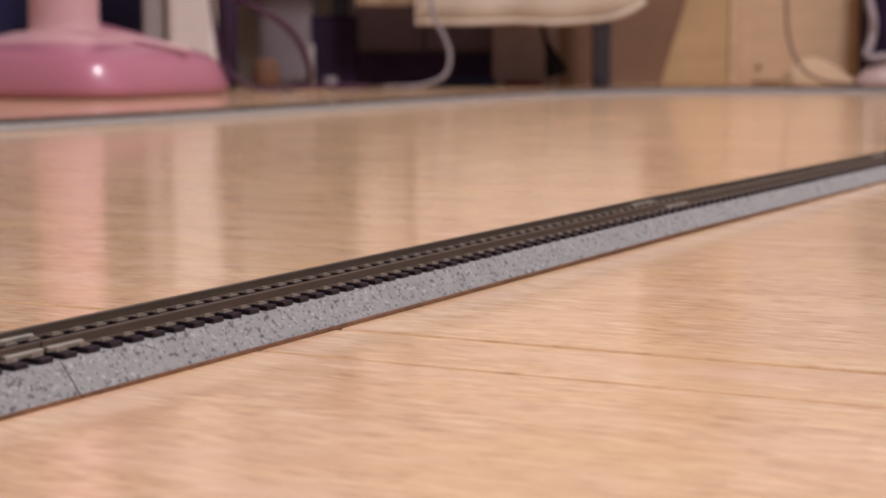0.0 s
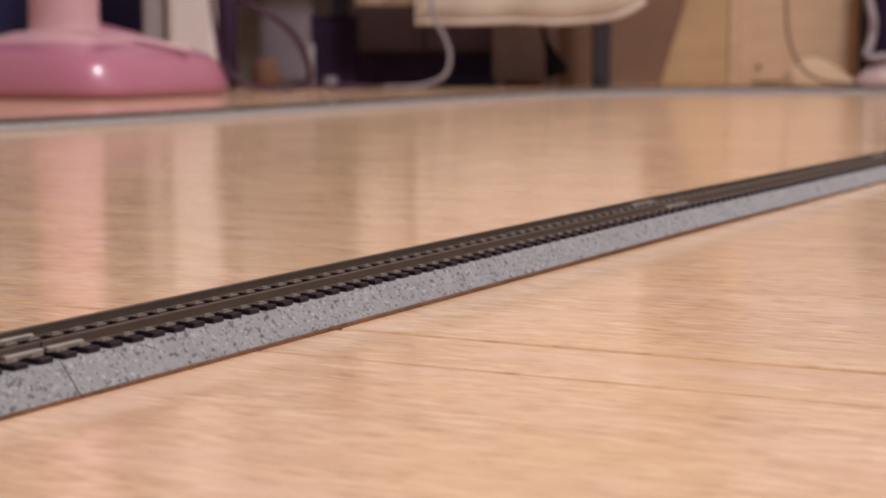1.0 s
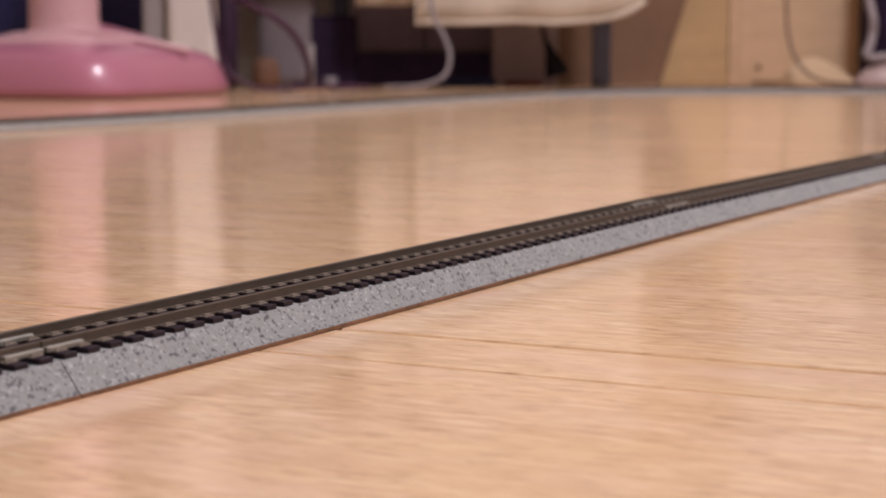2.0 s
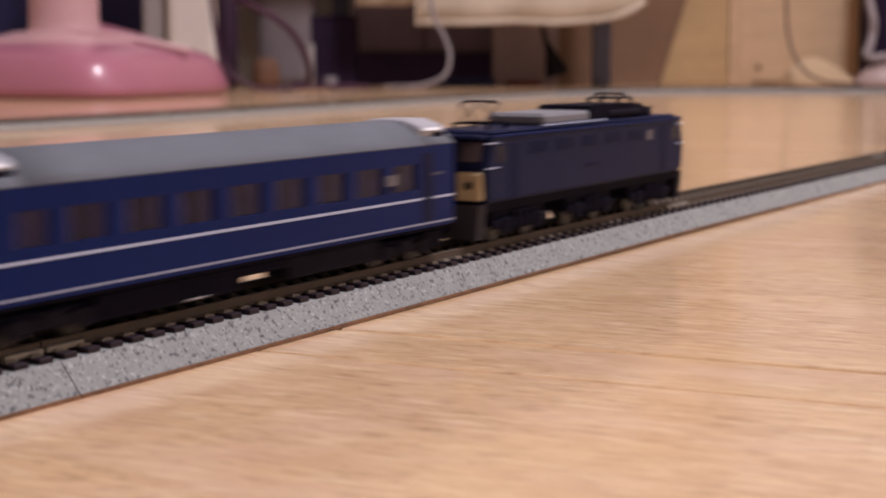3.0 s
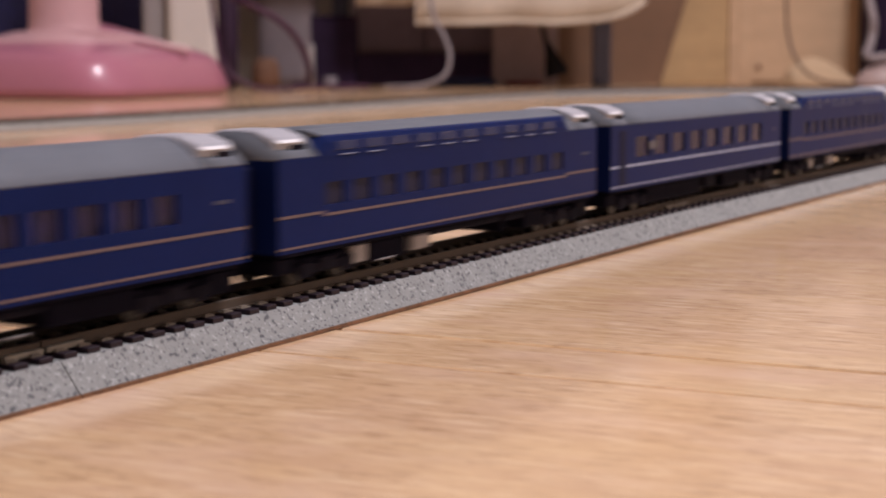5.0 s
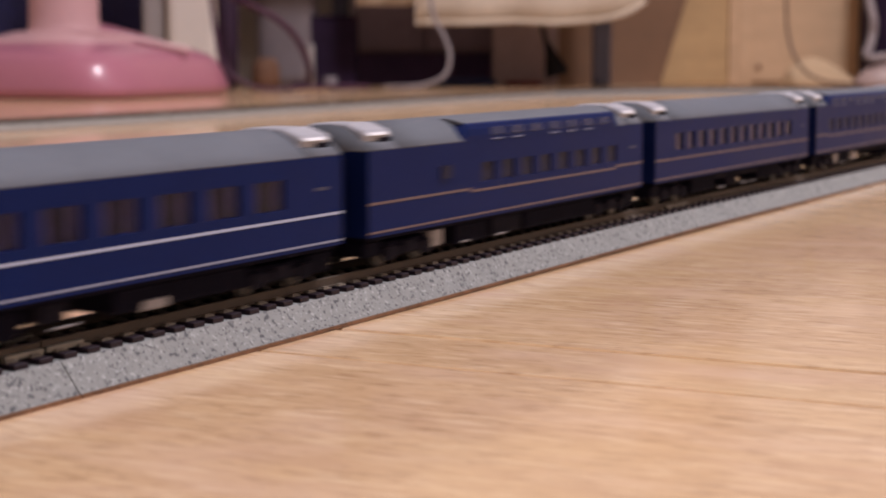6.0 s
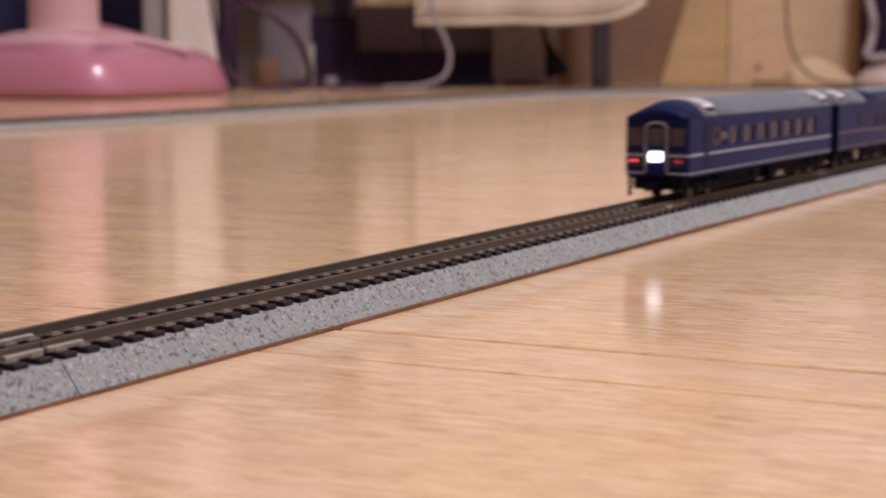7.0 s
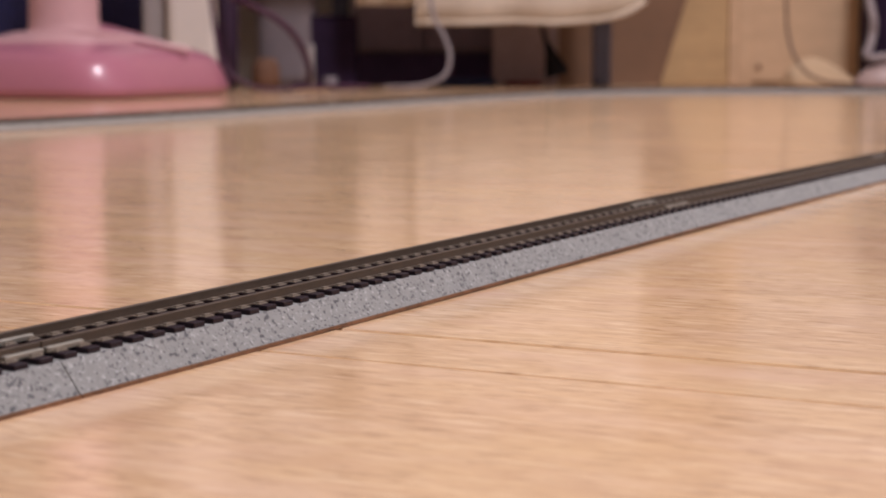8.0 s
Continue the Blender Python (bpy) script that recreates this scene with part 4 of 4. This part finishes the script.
def build_wall_side():
    # dark hanging curtain behind the fan
    c = thing("curtain", at(-0.66, 2.62), "dark navy cloth curtain hanging to the floor", "curtain")
    part("cloth", folded_cloth(0.62, 1.7, 0.012, 7, 1.3), NAVYCLOTH, c, smooth=True, m=pose(0, 0, 0.004))
    # white appliance, rounded upright housing
    c = thing("air_purifier", at(-0.366, 2.32), "off-white plastic upright appliance standing on floor", "appliance")
    part("housing", block(-0.020, 0.052, -0.055, 0.07, 0.004, 0.62, 0.012, seg=3), WHITEPLASTIC, c)
    # left side is greyer: its shade is put into the colour
    part("side_cover", block(-0.058, -0.0215, -0.035, 0.07, 0.004, 0.60, 0.010, seg=3), GREYWHITE, c, "side of the housing, its shade put into greyer plastic")
    part("foot", block(-0.05, 0.045, -0.04, 0.06, 0.0, 0.006), DARKBOX, c)
    # dark purple cloth bag
    c = thing("cloth_bag", at(-0.307, 2.30), "dark purple cloth bag slumped beside appliance", "bag")
    rings = [superring(0.015 + 0.004 * math.sin(9 * z), 0.03, z, 24, 2.2) for z in (0, 0.02, 0.06, 0.1, 0.16, 0.24, 0.3)]
    part("cloth", loft(rings), PURPLE, c, smooth=True)
    # purple cables
    c = thing("purple_cable", Matrix(), "dark purple cable looped down to the floor", "cable")
    cord("cord", [room(-0.34, 2.28, 0.20), room(-0.30, 2.25, 0.135), room(-0.268, 2.22, 0.118), room(-0.225, 2.22, 0.095), room(-0.196, 2.24, 0.06), room(-0.188, 2.27, 0.012), room(-0.21, 2.3, 0.004)], 0.0045, PURPLECABLE, c)
    cord("cord", [room(-0.315, 2.2, 0.14), room(-0.305, 2.18, 0.08), room(-0.285, 2.14, 0.03), room(-0.25, 2.14, 0.006), room(-0.18, 2.16, 0.005), room(-0.10, 2.2, 0.005)], 0.003, PURPLECABLE, c)
    # translucent grey storage box with brown parcel in front
    c = thing("storage_box", at(-0.235, 2.46), "cloudy grey plastic storage box on floor", "storage box")
    part("tub", loft([superring(0.045, 0.05, z, 32, 4) for z in (0.0, 0.02, 0.1, 0.13)] + [superring(0.049, 0.054, z, 32, 4) for z in (0.131, 0.145)]), GREYPLASTIC, c, smooth=True)
    part("lid", block(-0.05, 0.05, -0.055, 0.055, 0.146, 0.16, 0.004), GREYPLASTIC, c)
    c = thing("brown_parcel", at(-0.258, 2.36), "crumpled small brown paper parcel on floor", "parcel")
    part("wrap", loft([superring(0.019 * s, 0.018 * s, z, 20, 3, 0.4) for s, z in ((0.9, 0), (1.05, 0.012), (1.0, 0.03), (0.8, 0.04), (0.4, 0.044))]), BROWNBAG, c, smooth=True)
    c = thing("white_tube", at(-0.193, 2.36), "pale grey upright plastic tube on floor", "tube")
    part("tube", loft([superring(0.0065, 0.0065, z, 20, 2) for z in (0, 0.03, 0.06, 0.063)]), GREYWHITE, c, smooth=True)
    # dark boxes under the table
    c = thing("dark_box", at(-0.166, 2.45), "black cardboard box standing on the floor", "box")
    part("carton", block(-0.036, 0.036, -0.03, 0.05, 0.0, 0.103, 0.003), DARKBOX, c)
    part("flap", block(-0.037, 0.037, -0.032, 0.0, 0.103, 0.106, 0.001), DARKBOX, c)
    c = thing("low_cabinet", at(-0.03, 2.62), "dark grey cabinet on a recessed black plinth", "cabinet")
    part("body", block(-0.115, 0.115, -0.02, 0.15, 0.05, 0.52, 0.004), CABINETDARK, c)
    part("plinth", block(-0.11, 0.11, 0.0, 0.14, 0.0, 0.05), PLINTH, c)
    part("door", block(-0.112, -0.002, -0.034, -0.0205, 0.054, 0.515, 0.003), CABINETDARK, c)
    part("door", block(0.002, 0.112, -0.034, -0.0205, 0.054, 0.515, 0.003), CABINETDARK, c)
    # table with a cloth over it
    c = thing("table", at(0.10, 2.52), "table with dark grey square metal legs", "table")
    part("tabletop", block(-0.30, 0.22, -0.16, 0.20, 0.50, 0.525, 0.004), OCHRE, c)
    for x in (-0.27, 0.137):
        for y in (-0.10, 0.19):
            if x < 0 and y < 0:
                continue
            part("leg", block(x - 0.0135, x + 0.0135, y - 0.0135, y + 0.0135, 0.0, 0.50, 0.002), LEG, c, "dark grey square metal leg")
    c = thing("white_cloth", at(0.128, 2.30), "creased off-white cloth hanging over the table edge", "cloth")
    part("cloth", folded_cloth(0.325, 0.42, 0.008, 3, 0.4, 0.03), CLOTH, c, smooth=True, m=pose(-0.004, 0, 0.0935))
    edge = []
    for i in range(0, 61, 4):
        x, q = 0.325 * (i / 60 - 0.5), i / 60
        fold = 0.008 * (math.sin(3 * q * 6.28 + 0.4) * 0.6 + 0.7 * noise.noise(Vector((x * 9 + 0.4, 0, 0.4))))
        edge.append((x - 0.004, fold, 0.0935 - 0.03 * (0.12 * noise.noise(Vector((x * 14, 0.4, 0))) - max(0.0, (q - 0.76) / 0.24) ** 2)))
    cord("hem", edge, 0.004, CLOTH, c)
    c = thing("towel", at(-0.08, 2.34), "off-white towel hanging beside the cloth", "towel")
    part("cloth", folded_cloth(0.09, 0.40, 0.006, 2, 2.1, 0.004), CLOTH, c, smooth=True, m=pose(0, 0, 0.118))
    # cables
    c = thing("white_cable", Matrix(), "thick white cable looped from table to floor", "cable")
    cord("cord", [room(-0.02, 2.28, 0.16), room(-0.012, 2.27, 0.1), room(0.004, 2.26, 0.068), room(0.010, 2.25, 0.045), room(0.004, 2.24, 0.022), room(-0.020, 2.22, 0.008), room(-0.05, 2.21, 0.004), room(-0.08, 2.22, 0.004)], 0.0031, CABLEWHITE, c)
    c = thing("plug", Matrix(), "black power plug hanging on its cord", "plug")
    cord("cord", [room(0.134, 2.36, 0.2), room(0.138, 2.36, 0.12), room(0.146, 2.36, 0.085), room(0.153, 2.36, 0.055)], 0.004, CABLEBLACK, c)
    m = at(0.163, 2.36, 0.031) @ pose(0, 0, 0, 0, -18, 0)
    part("plug_body", loft([superring(r1, r2, z, 20, 2.6) for r1, r2, z in ((0.017, 0.009, -0.015), (0.018, 0.010, -0.012), (0.014, 0.010, 0.004), (0.008, 0.007, 0.02), (0.005, 0.005, 0.034))]), CABLEBLACK, c, smooth=True, m=m)
    for name, u, v, w, dpt, hgt, mat, text in (("paper_scrap", -0.20, 2.20, 0.045, 0.016, 0.004, PAPER, "crumpled flat paper scrap lying on floor"), ("paper_scrap", -0.135, 2.24, 0.022, 0.012, 0.006, GREYPLASTIC, "small grey plastic scrap lying on floor"),
                                               ("blue_cloth", 0.03, 2.47, 0.052, 0.03, 0.012, BLUECLOTH, "folded dark blue cloth lying on floor"), ("red_cloth", 0.125, 2.5, 0.03, 0.02, 0.007, REDCLOTH, "folded dark red cloth lying on floor")):
        c = thing(name, at(u, v), text, "scrap" if "scrap" in name else "cloth")
        rings = []
        for q, z in ((0.97, 0.0), (1.0, 0.3), (0.96, 0.7), (0.85, 1.0)):
            rings.append([(x * (1 + 0.08 * noise.noise(Vector((x * 60, y * 60, u * 9)))), y, zz) for x, y, zz in superring(w * q, dpt * q, z * hgt, 28, 3.5, 0.1)])
        part("fold", loft(rings), mat, c, smooth=True)
    # wooden furniture
    c = thing("wooden_cabinet", at(0.265, 2.60), "ochre wooden cabinet side standing on the floor", "cabinet")
    part("side_panel", block(-0.185, 0.212, -0.02, 0.0, 0.0, 0.62, 0.002), OCHRE, c)
    part("carcass", block(-0.18, 0.20, 0.002, 0.2, 0.0, 0.615), OCHRE, c)
    part("edge_strip", block(0.190, 0.212, -0.026, -0.0205, 0.0, 0.62, 0.0015), PLY, c, "paler front edge strip")
    # sheets guessed from upright edges; their paler colour stands in for light there
    c = thing("cardboard_sheet", at(0.118, 2.53), "upright grey-brown sheets under the table, paler in place of light", "cardboard")
    part("sheet", block(-0.037, 0.062, 0.0, 0.004, 0.0, 0.30, 0.001), FILLCARD, c)
    part("sheet", block(-0.040, -0.012, -0.006, -0.001, 0.0, 0.27, 0.001), FILLCARD, c)
    # sheet added in place of the diagonal shadow on the cabinet side
    c = thing("brown_board", at(0.25, 2.555), "brown sheet in place of the diagonal shadow on the cabinet", "board")
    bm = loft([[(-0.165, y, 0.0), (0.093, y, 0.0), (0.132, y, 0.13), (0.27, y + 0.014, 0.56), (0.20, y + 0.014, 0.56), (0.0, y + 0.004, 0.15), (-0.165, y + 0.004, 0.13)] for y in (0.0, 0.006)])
    part("sheet", bm, SHADOWSHEET, c)
    c = thing("plywood_box", at(0.589, 2.588), "pale plywood storage box with a raised front frame", "box")
    part("front_panel", block(-0.105, 0.076, -0.008, 0.0, 0.004, 0.26, 0.001), PLY, c)
    part("side_panel", block(-0.105, -0.097, 0.001, 0.2, 0.0, 0.26), PLY, c)
    part("side_panel", block(0.068, 0.076, 0.001, 0.2, 0.0, 0.26), PLY, c)
    part("back_panel", block(-0.096, 0.067, 0.19, 0.2, 0.0, 0.26), PLY, c)
    part("frame_post", block(-0.119, -0.098, -0.016, -0.0085, 0.0, 0.26, 0.001), PLY, c)
    part("frame_post", block(0.064, 0.079, -0.016, -0.0085, 0.0, 0.26, 0.001), PLY, c)
    part("screw", drum(0.004, 0.003, Matrix.Translation((-0.086, -0.0095, 0.027)) @ Matrix.Rotation(math.pi / 2, 4, "X"), 14), BROWNBAG, c, "dark screw head")
    c = thing("paper_bag", at(0.56, 2.40), "crumpled kraft paper lying against plywood box", "paper")
    part("sheet", loft([[(x - 0.35 * z, y, zz) for x, y, zz in superring(0.058 * s, 0.02 * s, z, 28, 2.2, 0.05)] for s, z in ((0.97, 0), (1.0, 0.005), (0.84, 0.016), (0.62, 0.028), (0.36, 0.038), (0.08, 0.043))]), PAPER, c, smooth=True)
    c = thing("black_cable", Matrix(), "thin dark cable hanging down to the floor", "cable")
    cord("cord", [room(0.506, 2.40, 0.22), room(0.505, 2.39, 0.12), room(0.508, 2.38, 0.07), room(0.518, 2.36, 0.035), room(0.54, 2.33, 0.012), room(0.575, 2.32, 0.005), room(0.62, 2.33, 0.004)], 0.0022, CABLEBROWN, c)
    c = thing("grey_hose", Matrix(), "pale grey hose curling down to the floor", "hose")
    cord("cord", [room(0.618, 2.38, 0.22), room(0.621, 2.37, 0.128), room(0.6255, 2.36, 0.095), room(0.6247, 2.36, 0.074), room(0.618, 2.35, 0.056), room(0.612, 2.34, 0.048), room(0.616, 2.33, 0.042), room(0.632, 2.33, 0.043), room(0.655, 2.33, 0.040), room(0.72, 2.33, 0.0065)], 0.0065, CABLEWHITE, c)
    c = thing("plastic_bag", at(0.655, 2.34), "crumpled greyish pink plastic bag lying on floor", "plastic bag")
    rings = []
    for q, z in ((0.96, 0.0), (1.0, 0.004), (0.9, 0.014), (0.72, 0.025), (0.42, 0.033), (0.12, 0.036)):
        rings.append([(x * (1 + 0.12 * noise.noise(Vector((x * 70, y * 70, z * 90)))), y, zz + (0.004 * noise.noise(Vector((x * 90, y * 90, 3.0))) if z > 0.01 else 0.0)) for x, y, zz in superring(0.062 * q, 0.03 * q, z, 36, 2.3)])
    part("sheet", loft(rings), PLASTICBAG, c, smooth=True)
    c = thing("bottle_cap", at(-0.157, 2.26), "small grey-white plastic cap lying on floor", "cap")
    part("shell", loft([superring(r, r, z, 24, 2) for r, z in ((0.010, 0.0), (0.0105, 0.002), (0.010, 0.016), (0.008, 0.018))]), GREYPLASTIC, c, smooth=True)
    c = thing("dark_bag", at(0.71, 2.50), "black fabric bag standing by the box", "bag")
    part("cloth", loft([superring(0.065 * s, 0.05 * s, z, 28, 3) for s, z in ((0.95, 0), (1.0, 0.02), (1.0, 0.1), (0.97, 0.25), (0.8, 0.33), (0.3, 0.35))]), DARKBOX, c, smooth=True)


GREYWHITE = material("grey_white_plastic", (0.34, 0.31, 0.31), 0.5, 0, 0.06, 9)
BLUECLOTH = material("blue_cloth", (0.012, 0.022, 0.075), 0.9, 0, 0.2, 60)
REDCLOTH = material("red_cloth", (0.14, 0.018, 0.02), 0.9, 0, 0.2, 60)
PLASTICBAG = material("grey_pink_plastic", (0.42, 0.31, 0.29), 0.45, 0, 0.2, 40)
FILLCARD = material("fill_card", (0.34, 0.255, 0.25), 0.8, 0, 0.2, 14)
# brown of the sheet that stands in for the cabinet's shadow
SHADOWSHEET = material("shadow_brown", (0.190, 0.103, 0.058), 0.7, 0, 0.15, 20)
CABLEBROWN = material("brown_cable", (0.12, 0.07, 0.05), 0.5, 0, 0.2, 50)


# ---- assembly ----
build_wall_side()
build_fan()
LOCO = locomotive()
COACHES = []
for KIND, TEXT in (("plain", "dark blue sleeping coach with white lines, grey roof"), ("open", "dark blue sleeping coach with white lines, grey roof"),
                   ("tall", "dark blue coach with gold lines and upper windows"), ("plate", "dark blue sleeping coach with white lines and pale plate"),
                   ("tall", "dark blue coach with gold lines and upper windows"), ("seats", "dark blue coach with gold lines and close-set windows"),
                   ("half", "dark blue coach with gold lines, part-raised roof"), ("tail", "dark blue rear coach with lit sign, red tail lamps")):
    COACHES.append(coach(KIND, TEXT))
build_tracks()
build_room()


# ---- the train's run ----
def on_track(d):
    """The track's centre and rise d metres along it, past the straight on the bend."""
    if d <= END_E:
        at_joints = [(JOINT0 + k * SECTION) * MM for k in range(6)]
        side, rise = ([STRAY.get(k, (0.0, 0.0))[i] * MM for k in range(6)] for i in (0, 1))
        return Vector((d, float(np.interp(d, at_joints, side)), float(np.interp(d, at_joints, rise))))
    a = (d - END_E) / RADIUS
    return Vector((END_E + RADIUS * math.sin(a), RADIUS - RADIUS * math.cos(a), 0.0))


def riding(rear, first, second):
    """The pose of a vehicle whose rear end is at rear and whose bogies sit first and second metres ahead of it."""
    a, b = on_track(rear + first), on_track(rear + second)
    turn = math.atan2(b.y - a.y, b.x - a.x)
    slope = (b.z - a.z) / (second - first)
    p = a - Vector((math.cos(turn), math.sin(turn), slope)) * first
    return pose(p.x, p.y, TOP * MM + p.z, 0, -math.degrees(math.atan(slope)), math.degrees(turn))


# seconds, and the rear end of the first coach in millimetres along the track
RUN = ((0.0, -1029.0), (0.5, -860.0), (1.0, -692.0), (1.5, -524.0), (2.0, -357.0), (2.4, -223.0), (2.8, -90.5), (3.1, 10.8), (3.4, 109.8), (3.7, 206.9), (4.0, 302.4), (4.3, 396.5), (4.6, 489.6),
       (5.0, 613.0), (5.4, 736.5), (5.8, 862.0), (6.1, 955.3), (6.3, 1016.6), (6.5, 1078.0), (6.7, 1139.6), (7.0, 1233.0), (7.3, 1326.5), (7.6, 1419.2), (8.0, 1542.6))
SPACING = 141.28


def motions():
    walk(LOCO, [(t, riding((s + L + 8.0) * MM, 0.025, 0.100)) for t, s in RUN])
    for k, c in enumerate(COACHES):
        walk(c, [(t, riding((s - k * SPACING) * MM, 0.017, 0.115)) for t, s in RUN])


motions()
